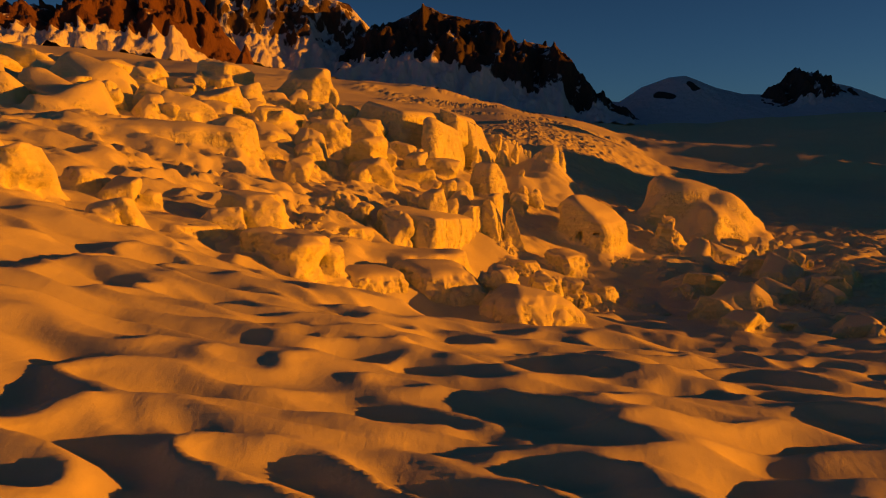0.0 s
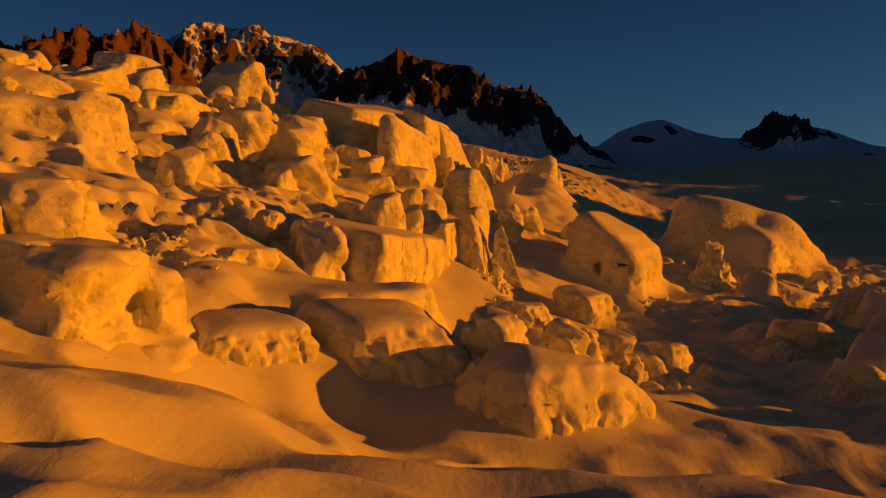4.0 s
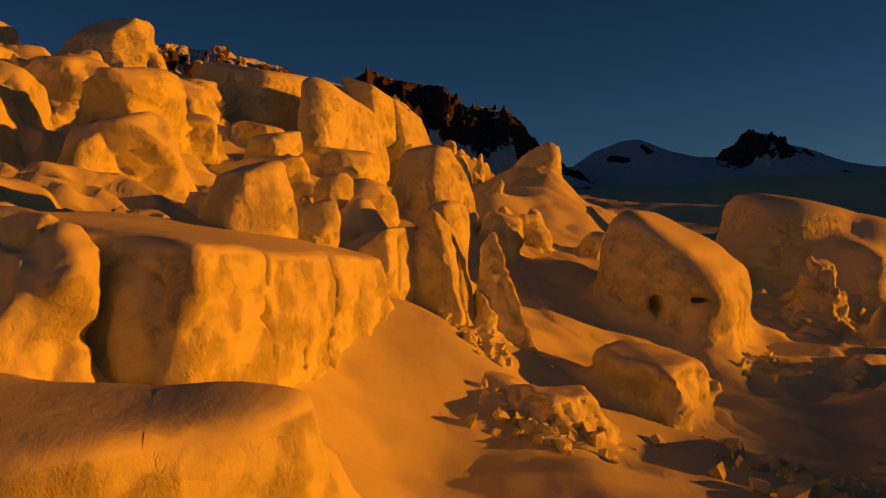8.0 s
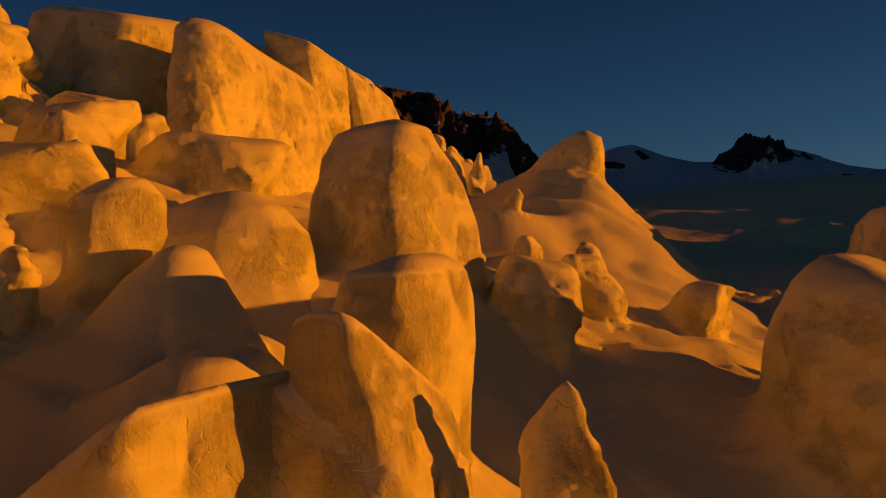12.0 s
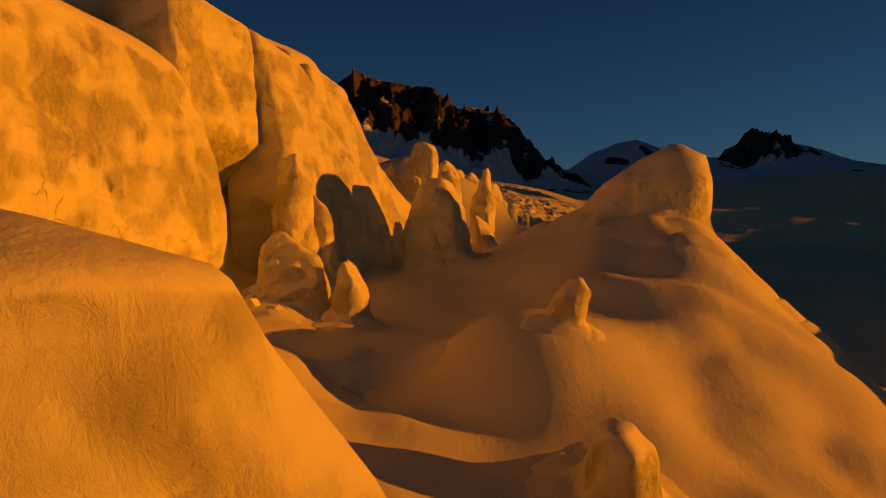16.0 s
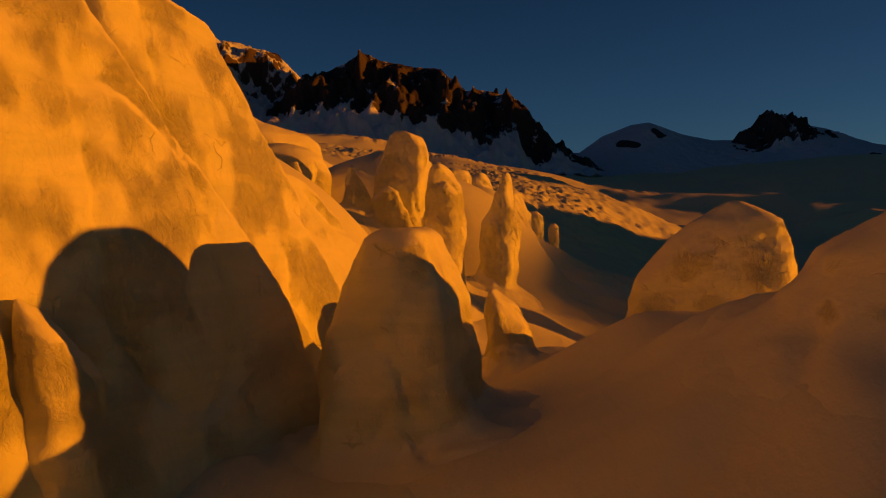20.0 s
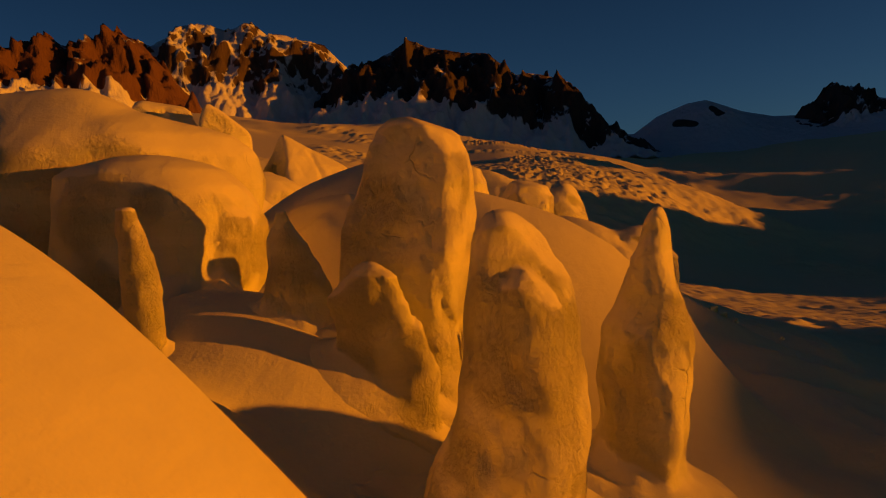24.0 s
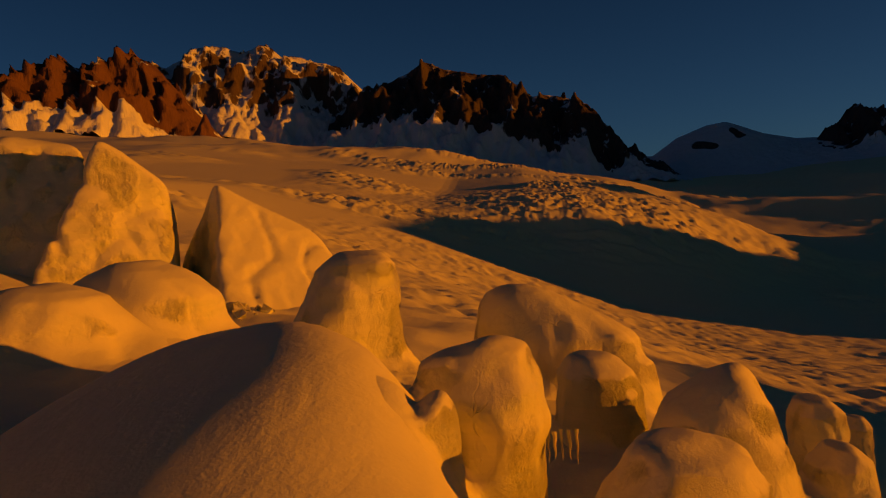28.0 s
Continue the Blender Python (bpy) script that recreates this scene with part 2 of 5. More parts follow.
# ---- the glacier sheet ----
COLS = [-1500, -500, -140, -60, -10, 15, 40, 100, 250, 700, 1600]
ROWS = [-60, 60, 130, 200, 260, 330, 390, 450, 520, 590, 680, 900, 1500, 2500, 4500]
BASE = [
    [100, 100, 100, 105, 110, 115, 120, 130, 140, 150, 160, 190, 260, 400, 600],
    [30, 32, 36, 42, 48, 54, 62, 70, 76, 82, 90, 110, 170, 290, 450],
    [-5, -4, 0, 5, 12, 20, 30, 40, 46, 50, 56, 78, 150, 270, 430],
    [-15, -16, -18, -18, -14, -4, 10, 20, 26, 30, 36, 64, 132, 245, 400],
    [-22, -25, -27, -30, -31, -15, -4, 3, 11, 23, 23, 48, 100, 210, 373],
    [-25, -27, -30, -34, -37, -29, -11, -4, 7, 19, 18, 38, 80, 190, 355],
    [-28, -30, -32, -37, -41, -39, -19, -12, -2, 9, 6, 24, 58, 170, 340],
    [-32, -35, -38, -42, -45, -45, -41, -35, -24, -16, -11, -2, 28, 140, 320],
    [-40, -42, -44, -45, -46, -45, -42, -38, -30, -22, -14, -8, 2, 110, 300],
    [-30, -32, -34, -34, -33, -30, -28, -24, -20, -14, -8, 2, 30, 110, 290],
    [-40, -40, -40, -40, -40, -40, -40, -35, -30, -25, -20, 0, 60, 150, 330],
]


# beyond the seracs: a low basin, the second icefall's tongue and the upper glacier
FAR_COLS = [-1500, -500, -200, -60, 40, 100, 200, 270, 400, 700, 1600]
FAR_ROWS = [640, 700, 800, 1000, 1150, 1300, 1380, 1480, 1560, 1700, 2000, 2250, 2500, 4500]
FAR = [
    [86, 92, 105, 130, 150, 170, 180, 200, 215, 235, 300, 340, 400, 600],
    [86, 92, 96, 115, 130, 145, 150, 165, 175, 190, 230, 262, 290, 450],
    [52, 60, 62, 80, 88, 92, 100, 112, 125, 140, 175, 222, 255, 415],
    [30, 30, 29, 25, 40, 56, 70, 82, 92, 105, 155, 195, 225, 385],
    [8, 3, 0, -12, 0, 26, 62, 78, 88, 105, 152, 180, 205, 345],
    [-14, -18, -20, -29, -24, 22, 52, 68, 82, 100, 140, 165, 190, 335],
    [-18, -24, -33, -46, -43, -15, 15, 40, 62, 88, 115, 145, 170, 320],
    [-20, -26, -36, -50, -52, -40, -25, 5, 45, 60, 85, 120, 150, 310],
    [-20, -24, -35, -50, -55, -55, -52, -45, -15, 0, 20, 70, 110, 300],
    [-12, -14, -22, -32, -36, -40, -40, -40, -40, -35, 0, 70, 105, 290],
    [0, 0, 0, 0, 0, 0, 0, 0, 0, 0, 60, 120, 170, 330],
]


def plan_height(cols, rows, table, x, y):
    prof = np.stack([np.interp(y, rows, c) for c in table], 0)
    k = np.clip(np.searchsorted(cols, x) - 1, 0, len(cols) - 2)
    x0, x1 = np.take(cols, k), np.take(cols, k + 1)
    t = np.clip((x - x0) / (x1 - x0), 0, 1)
    n = np.arange(len(x))
    return prof[k, n] * (1 - t) + prof[k + 1, n] * t


def base_height(x, y):
    """The ground between the seracs: smooth between the plan's columns and rows."""
    far = smooth(630, 720, y)
    return plan_height(COLS, ROWS, BASE, x, y) * (1 - far) + plan_height(FAR_COLS, FAR_ROWS, FAR, x, y) * far


MOUNDS = [
    # x, y, height, half width, half depth, turn, sharpness
    (22, 196, -9, 74, 23, 0, 3),
    (35, 461.5, 18.6, 19, 30, 6, 1.8),
    (3, 314, 2, 8, 9, 0, 2.0),
    (2, 284, -5, 13, 18, 0, 2.5),
    (770, 1930, 30, 140, 45, 0, 2.0),
    (-18, 209, -5, 20, 8, 37, 2.5),
    (15.9, 117.5, -2.6, 1.5, 1.2, 0, 3.0),
    (15.9, 119.6, 1.2, 2.4, 1.0, 0, 2.0),
]


SHELVES = [
    # x, y, half width, half depth, turn, sharpness, height, rise along x, rise along y
    (-6, 505, 16, 13, 0, 4, 23.5, -0.5, 0.1),
    (0, 558, 11, 17, 0, 3.5, 25.2, 0.24, 0.19),
    (15, 546, 13, 11, 0, 3.2, 21.7, -0.28, 0.2),
    (3, 525, 11, 8, 0, 3, 17.6, -0.27, 0),
    (18, 434, 8, 9, 0, 3, 0.6, -0.05, 0.12),
    (13, 579, 18, 14, 0, 3.5, 20.9, -0.25, 0.05),
    (1.6, 563, 13, 6, 114, 3, 26.8, 0.2, 0.12),
]


def ground_height(x, y):
    x, y = np.asarray(x, float), np.asarray(y, float)
    z = (base_height(x, y) * 2 + base_height(x + 9, y + 14) + base_height(x - 9, y + 14) + base_height(x + 9, y - 14) + base_height(x - 9, y - 14)) / 6
    for mx, my, h, rx, ry, turn, sharp in MOUNDS:
        near = (np.abs(x - mx) < 3.2 * max(rx, ry)) & (np.abs(y - my) < 3.2 * max(rx, ry))
        if near.any():
            c, s = math.cos(radians(turn)), math.sin(radians(turn))
            u, v = (x[near] - mx) * c + (y[near] - my) * s, -(x[near] - mx) * s + (y[near] - my) * c
            z[near] += h * np.exp(-((u / rx) ** 2 + (v / ry) ** 2) ** (sharp / 2))
    # hummocks of the lower snowfield
    low = (1 - smooth(190, 232, y)) * smooth(-400, -120, x) * (1 - smooth(200, 400, x))
    bend = 0.7 * perlin(np.stack([x / 45, y / 40, 0 * x + 3], 1))
    p = np.stack([x / 37 + bend, y / 21, 0 * x], 1)
    q = np.stack([x / 17 + bend, y / 9.5 + 0.5 * bend, 0 * x + 7], 1)
    big, small = 1 - 2.3 * np.abs(perlin(p)), 1 - 2.4 * np.abs(perlin(q))

    def crease(a):
        return 1 - 2.35 * np.sqrt(perlin(a) ** 2 + 0.0012)

    lip = np.stack([0.15 * big, -0.07 * big, 0 * x], 1)      # crests pushed over by the wind
    z += low * (2.9 * (0.6 - crease(p + lip)) + 0.8 * crease(q * 2.1 + 5.5) * smooth(-0.3, 0.3, perlin(p * 0.7 + 3.3)) + 2.6 * crease(q + np.stack([0.15 * small, -0.07 * small, 0 * x], 1)))
    # swells and small drifts of the icefall
    mid = smooth(190, 235, y) * (1 - smooth(700, 900, y))
    q = np.stack([x / 17, y / 17, 0 * x + 9], 1)
    c = np.stack([x / 15 + 0.5 * bend, y / 9, 0 * x + 19], 1)
    z += mid * (2.0 * fbm(q, 3, 0.5) + 1.1 * (0.5 - crease(c)) * (1 - smooth(560, 640, y)))
    # the icefall's ground is itself broken into steps and torn ridges
    torn = smooth(222, 262, y) * (1 - smooth(470, 540, y)) * np.maximum(1 - smooth(-44, -20, x), smooth(60, 80, x)) * (1 - smooth(220, 300, np.abs(x)))
    near = torn > 0.01
    if near.any():
        u, v = x[near], y[near]
        bent = 0.6 * perlin(np.stack([u / 31, v / 27, 0 * u + 13], 1))
        a = np.stack([u / 24 + bent, v / 13, 0 * u + 21], 1)
        rise = 5.0 * ridged(a, 3, 0.55) + 3.0 * perlin(np.stack([u / 40, v / 30, 0 * u + 4], 1))
        tread = rise / 2.6
        rise = 2.6 * (np.floor(tread) + smooth(0.55, 0.95, tread - np.floor(tread))) * 0.75 + rise * 0.25
        z[near] += torn[near] * (rise - 3.0)
    # smooth drifted banks between the towers
    for mx, my, rx, ry, turn, sharp, top, sx, sy in SHELVES:
        near = (np.abs(x - mx) < 2.4 * max(rx, ry)) & (np.abs(y - my) < 2.4 * max(rx, ry))
        if near.any():
            c, s = math.cos(radians(turn)), math.sin(radians(turn))
            dx, dy = x[near] - mx, y[near] - my
            u, v = dx * c + dy * s, -dx * s + dy * c
            part = np.exp(-((u / rx) ** 2 + (v / ry) ** 2) ** (sharp / 2))
            z[near] = z[near] * (1 - part) + part * (top + sx * dx + sy * dy + 0.5 * perlin(np.stack([dx / 9, dy / 9, 0 * dx + mx], 1)))
    # scalloped snowfield of the low basin
    low = smooth(655, 720, y) * (1 - smooth(1120, 1180, y)) * (1 - smooth(320, 420, x)) * smooth(-140, -60, x)
    near = low > 0.01
    if near.any():
        u, v = x[near], y[near]
        bent = 0.8 * perlin(np.stack([u / 60, v / 60, 0 * u + 5], 1))
        a, c = np.stack([u / 19 + bent, v / 15, 0 * u + 2], 1), np.stack([u / 8 + bent, v / 7, 0 * u + 14], 1)
        z[near] += low[near] * (1.9 * (1 - 2.3 * np.abs(perlin(a))) + 0.9 * (1 - 2.3 * np.abs(perlin(c))))
    # crevassed steps of the second icefall and of the side glaciers
    up = smooth(1180, 1320, y) * (1 - smooth(2300, 2700, y)) * (1 - smooth(900, 1300, np.abs(x))) + smooth(640, 700, y) * (1 - smooth(-60, 0, x)) * (1 - smooth(1200, 1300, y))
    near = up > 0.01
    if near.any():
        u, v = x[near], y[near]
        bent = 0.8 * perlin(np.stack([u / 90, v / 90, 0 * u], 1))
        steep = np.maximum(np.exp(-(((u - 150) / 170) ** 2 + ((v - 1440) / 190) ** 2)), np.exp(-(((u - 780) / 190) ** 2 + ((v - 1930) / 80) ** 2)))
        steep = np.maximum(steep, 0.75 * smooth(0.0, 0.3, perlin(np.stack([u / 240, v / 170, 0 * u + 2], 1))))
        r = ridged(np.stack([u / 46 + bent, v / 24, 0 * u + 5], 1), 3, 0.6)
        c = ridged(np.stack([u / 15 + bent, v / 9, 0 * u + 11], 1), 2, 0.5)
        z[near] += up[near] * steep * (7.5 * (r - 0.6) + 3.4 * (c - 0.6))
    # ground of the far basin
    z += smooth(1500, 2600, y) * 25 * fbm(np.stack([x / 300, y / 300, 0 * x], 1), 4)
    return z


def spaced(knots):
    """Coordinates with a step that changes from knot to knot: (start, step), ..., (end, step)."""
    out = [knots[0][0]]
    while out[-1] < knots[-1][0]:
        out.append(out[-1] + np.interp(out[-1], [k[0] for k in knots], [k[1] for k in knots]))
    return np.array(out)


gx = spaced([(-1500, 60), (-500, 9), (-150, 2.0), (-60, 0.85), (80, 0.85), (150, 1.8), (500, 6), (1600, 60)])
gy = spaced([(-60, 6), (20, 1.3), (45, 0.8), (620, 0.8), (700, 1.8), (1100, 3.2), (1800, 6), (2600, 30), (4500, 80)])
X, Y = np.meshgrid(gx, gy)
ground = mesh_of("ground", np.stack([X.ravel(), Y.ravel(), ground_height(X.ravel(), Y.ravel())], 1), grid_faces(len(gy), len(gx)), SNOW)
tagged(ground, "hummocky glacier snowfield climbing to a crevassed upper glacier", "snowfield", kind="structure")


# ---- mountains ----
def mountain(name, label, ridge, y, front, back, mat, crag=60.0, gully=70.0, seed=0, skew=0.0, step=7.0, bare=()):
    """A range whose skyline runs through (x, height) pairs near the line y; front, back: the depth of its flanks."""
    rx, rz = [r[0] for r in ridge], [r[1] for r in ridge]
    xs = np.arange(rx[0], rx[-1] + step, step)
    vs = np.concatenate([np.linspace(-1, 0, int(front / step) + 1), np.linspace(0, 1, int(back / step / 2) + 1)[1:]])
    XX, VV = np.meshgrid(xs, vs)
    x, v = XX.ravel(), VV.ravel()
    n1 = perlin(np.stack([x / 230, 0 * x, 0 * x + seed], 1))
    top = np.interp(x, rx, rz)
    yy = y + skew * (x - x.mean()) + 60 * n1 + np.where(v < 0, v * front, v * back)
    a = np.abs(v)
    drop = np.where(v < 0, a**0.85, a)
    base = ground_height(x, yy) * 0.97 - 12
    base = base + (np.interp(x, xs, ground_height(xs, y + skew * (xs - xs.mean()) - front)) - 15 - base) * (a < 2)
    z = base + (top - base) * (1 - drop)
    fade = np.clip((top - base) / 200, 0.1, 1) * np.clip(a * 5 + 0.12, 0, 1) * (1 - 0.6 * a)
    p = np.stack([x / gully, (yy - y) / (gully * 2.6), z / (gully * 3) + seed], 1)
    rel = ridged(p, 5, 0.55)
    z = z + fade * crag * (rel - 0.9)
    yy = yy - fade * crag * 0.9 * (rel - 0.6)
    z = z + 7 * fade * ridged(np.stack([x / 22, yy / 30, 0 * x + seed], 1), 2)
    ob = mesh_of(name, np.stack([x, yy, z], 1), grid_faces(len(vs), len(xs)), mat)
    normal = np.empty(3 * len(x), np.float32)
    ob.data.vertices.foreach_get("normal", normal)
    flat = np.abs(normal.reshape(-1, 3)[:, 2])
    streak = perlin(np.stack([x / 48, yy / 260, z / 190 + seed], 1)) + 0.6 * perlin(np.stack([x / 20, yy / 120, z / 90 + seed + 7], 1))
    held = 0.35 * flat + 0.85 * smooth(0.58, 0.82, a + 0.25 * perlin(np.stack([x / 90, 0 * x, 0 * x + seed], 1))) + 0.25 * smooth(0.95, 0.2, rel) + 0.30 * streak
    for bx, bz, wide, tall in bare:
        held = held - 1.1 * np.exp(-(((x - bx) / wide) ** 2 + ((z - bz) / tall) ** 2)) * smooth(-0.12, 0.1, perlin(np.stack([x / 60, z / 45, 0 * x + bx], 1)))
    ob.data.attributes.new("snow_held", "FLOAT", "POINT").data.foreach_set("value", held.astype(np.float32))
    return tagged(ob, label, "mountain", kind="structure")


mountain('mountain_summit', 'rocky massif with a sunlit snow summit', [(-1401, 539), (-1307, 677), (-1240, 758), (-1155, 822), (-1069, 860), (-964, 845), (-875, 870), (-827, 822), (-766, 825), (-621, 788), (-508, 678), (-417, 517)],
         3900, 450, 400, SUMMIT_ROCK, 80, 120, 3, skew=0.55)
mountain('mountain_main', 'dark rocky massif streaked with snow above the glacier', [(-607, 519), (-476, 639), (-395, 682), (-257, 747), (-148, 707), (-39, 686), (49, 675), (153, 588), (219, 592), (326, 562), (376, 489), (425, 413), (508, 342), (654, 277)],
         3900, 450, 400, FAR_ROCK, 90, 130, 4, skew=0.0)
mountain('mountain_left', 'sunlit reddish rock peaks with snow patches', [(-1566, 483), (-1450, 554), (-1370, 527), (-1303, 598), (-1245, 641), (-1188, 597), (-1164, 609), (-1093, 683), (-1036, 640), (-974, 548), (-881, 425)],
         3000, 300, 300, RED_ROCK, 75, 55, 11, skew=0.95)
mountain('mountain_right', 'shaded snowy ridge with dark rock outcrops', [(395, 343), (548, 374), (672, 364), (771, 430), (893, 473), (964, 478), (1102, 419), (1215, 384), (1328, 377), (1439, 419), (1527, 437), (1655, 405), (1820, 335), (2062, 274), (2556, 179)],
         4050, 500, 300, WHITE_RIDGE, 14, 160, 5, skew=-0.3, bare=[(1400, 380, 70, 70), (1330, 350, 50, 40), (1540, 240, 90, 70), (1630, 250, 50, 50), (1420, 160, 60, 35), (960, 425, 70, 30), (840, 375, 45, 25)])
mountain('rock_peak', 'dark craggy rock peak on the snowy ridge', [(1247, 340), (1311, 404), (1356, 430), (1383, 462), (1412, 488), (1433, 468), (1465, 461), (1539, 427), (1611, 384), (1671, 291)],
         4000, 260, 100, FAR_ROCK, 60, 60, 9, skew=-0.3)
mountain("rock_pinnacle", "reddish rock pinnacle standing out of the snow", [(-795, 330), (-785, 372), (-771, 400), (-760, 428), (-750, 405), (-738, 365), (-722, 325)],
         2777, 60, 60, RED_ROCK, 16, 22, 21, skew=0.4, step=3.0)

# unseen range beyond the camera's right, added to keep the sun off the mountains
def shade_mountains():
    ys, us = np.arange(2700, 6400, 50.0), np.linspace(-1, 1, 20)
    UU, YY = np.meshgrid(us, ys)
    u, y = UU.ravel(), YY.ravel()
    z = 200 + (450 * smooth(2750, 3250, y) + 60 * fbm(np.stack([y / 300, u, 0 * y + 6], 1), 3)) * (1 - np.abs(u))
    ob = mesh_of("shading_range", np.stack([3000 + u * 400, y, z], 1), grid_faces(len(ys), len(us)), WHITE_RIDGE)
    tagged(ob, "unseen snowy range added to shade the mountains", "ridge", kind="structure")


# unseen ridge on the sun's side, added to cast shadow over the glacier
def shading_ridge():
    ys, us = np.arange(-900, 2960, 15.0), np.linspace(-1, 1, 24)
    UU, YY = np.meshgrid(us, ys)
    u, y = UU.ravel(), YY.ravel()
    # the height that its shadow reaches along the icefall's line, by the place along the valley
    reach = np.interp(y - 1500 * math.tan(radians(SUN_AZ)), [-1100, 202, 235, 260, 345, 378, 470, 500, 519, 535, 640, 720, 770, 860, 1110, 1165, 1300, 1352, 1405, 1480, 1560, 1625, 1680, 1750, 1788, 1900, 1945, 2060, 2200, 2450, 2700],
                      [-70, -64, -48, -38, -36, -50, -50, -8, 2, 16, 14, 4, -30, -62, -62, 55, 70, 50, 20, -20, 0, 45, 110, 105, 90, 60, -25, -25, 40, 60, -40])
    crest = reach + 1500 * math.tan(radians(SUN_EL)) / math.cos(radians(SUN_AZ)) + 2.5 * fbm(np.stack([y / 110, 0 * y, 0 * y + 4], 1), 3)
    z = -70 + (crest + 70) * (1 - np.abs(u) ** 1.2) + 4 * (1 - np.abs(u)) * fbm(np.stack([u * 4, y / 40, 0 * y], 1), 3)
    ob = mesh_of("shading_ridge", np.stack([1500 + u * 160, y, z], 1), grid_faces(len(ys), len(us)), SNOW)
    tagged(ob, "unseen snow-covered ridge added to shade the glacier", "ridge", kind="structure")


shading_ridge()
shade_mountains()


# ---- seracs ----
def surface(value, lo, step):
    """The surface where value (nx, ny, nz), sampled at lo + step * index, turns from negative to positive."""
    inside = value < 0
    nx, ny, nz = (n - 1 for n in value.shape)
    total, count = np.zeros((nx, ny, nz, 3), np.float32), np.zeros((nx, ny, nz), np.float32)
    for axis in range(3):
        o1, o2 = [a for a in range(3) if a != axis]
        n = [nx + 1, ny + 1, nz + 1]
        n[axis] -= 1
        a = value[tuple(slice(0, m) for m in n)]
        sl = [slice(0, m) for m in n]
        sl[axis] = slice(1, None)
        b = value[tuple(sl)]
        hit = (a < 0) != (b < 0)
        at = np.where(hit, a / np.where(hit, a - b, 1), 0)
        for s1 in (0, 1):
            for s2 in (0, 1):
                cut = [slice(None)] * 3
                cut[o1], cut[o2] = slice(s1, s1 + (nx, ny, nz)[o1]), slice(s2, s2 + (nx, ny, nz)[o2])
                h, t = hit[tuple(cut)], at[tuple(cut)]
                count += h
                total[..., axis] += t
                total[..., o1] += h * s1
                total[..., o2] += h * s2
    has = count > 0
    index = np.full(has.shape, -1)
    index[has] = np.arange(has.sum())
    verts = lo + step * (np.argwhere(has) + total[has] / count[has][:, None])
    quads = []
    for axis in range(3):
        o1, o2 = (axis + 1) % 3, (axis + 2) % 3
        lower, upper = [slice(None)] * 3, [slice(None)] * 3
        lower[axis], upper[axis] = slice(0, -1), slice(1, None)
        flip = inside[tuple(lower)] != inside[tuple(upper)]
        e = np.argwhere(flip)
        ok = (e[:, o1] > 0) & (e[:, o2] > 0) & (e[:, o1] < (nx, ny, nz)[o1]) & (e[:, o2] < (nx, ny, nz)[o2])
        e = e[ok]
        if not len(e):
            continue
        d1, d2 = np.eye(3, dtype=int)[o1], np.eye(3, dtype=int)[o2]
        q = np.stack([index[tuple((e - d1 - d2).T)], index[tuple((e - d2).T)], index[tuple(e.T)], index[tuple((e - d1).T)]], 1)
        turned = ~inside[tuple(e.T)]
        q[turned] = q[turned][:, ::-1]
        quads.append(q)
    return verts, np.concatenate(quads)


def lobe(p, w, d, h, turn, cliff, slope, sides, gentle, keen, rnd, taper=0.06, lean=(0, 0), jitter=1.0):
    """Signed depth of one faceted block standing on the origin, and of its top face alone."""
    c, s = math.cos(radians(turn)), math.sin(radians(turn))
    u = (p[:, 0] - lean[0] * p[:, 2]) * c + (p[:, 1] - lean[1] * p[:, 2]) * s
    v = -(p[:, 0] - lean[0] * p[:, 2]) * s + (p[:, 1] - lean[1] * p[:, 2]) * c
    q = p[:, 2]
    cd = np.array([math.cos(radians(cliff)), math.sin(radians(cliff))])
    top = (q - h + (p[:, 0] * cd[0] + p[:, 1] * cd[1]) * slope[0] + (p[:, 0] * -cd[1] + p[:, 1] * cd[0]) * slope[1]) / math.sqrt(1 + slope[0] ** 2 + slope[1] ** 2)
    size = (w * d * h) ** (1 / 3)
    back = smooth(-0.2, 0.45, -(p[:, 0] * cd[0] + p[:, 1] * cd[1]) / (0.5 * (w + d)))
    r = (0.018 + 0.085 * keen * (0.25 + 0.75 * back)) * size * 0.8
    parts = [top]
    face = radians(cliff - turn)
    for k in range(sides):
        ak = face + (k + jitter * (rnd.uniform(-0.3, 0.3) if k else rnd.uniform(-0.1, 0.1))) * 2 * np.pi / sides
        sup = math.hypot(w / 2 * math.cos(ak), d / 2 * math.sin(ak)) * (1 + jitter * rnd.uniform(-0.12, 0.06))
        far = 0.5 - 0.5 * math.cos(ak - face)
        g = taper + gentle * far**2.5 + rnd.uniform(-0.05, 0.06)
        parts.append((u * math.cos(ak) + v * math.sin(ak) + g * (q - 0.5 * h) - sup) / math.sqrt(1 + g * g))
    for k in range(4 if jitter > 0.5 else 0):      # broken corners
        ak = face + rnd.uniform(-1.9, 1.9)
        g = rnd.choice([-0.25, 0.35, 0.8, 1.4]) + rnd.uniform(-0.2, 0.2)
        sup = math.hypot(w / 2 * math.cos(ak), d / 2 * math.sin(ak)) * rnd.uniform(0.78, 0.96)
        parts.append((u * math.cos(ak) + v * math.sin(ak) + g * (q - rnd.uniform(0.55, 0.9) * h) - sup) / math.sqrt(1 + g * g))
    peak = np.max(parts, axis=0)
    return peak + r * np.log(sum(np.exp(np.clip((f - peak) / r, -30, 0)) for f in parts)), top


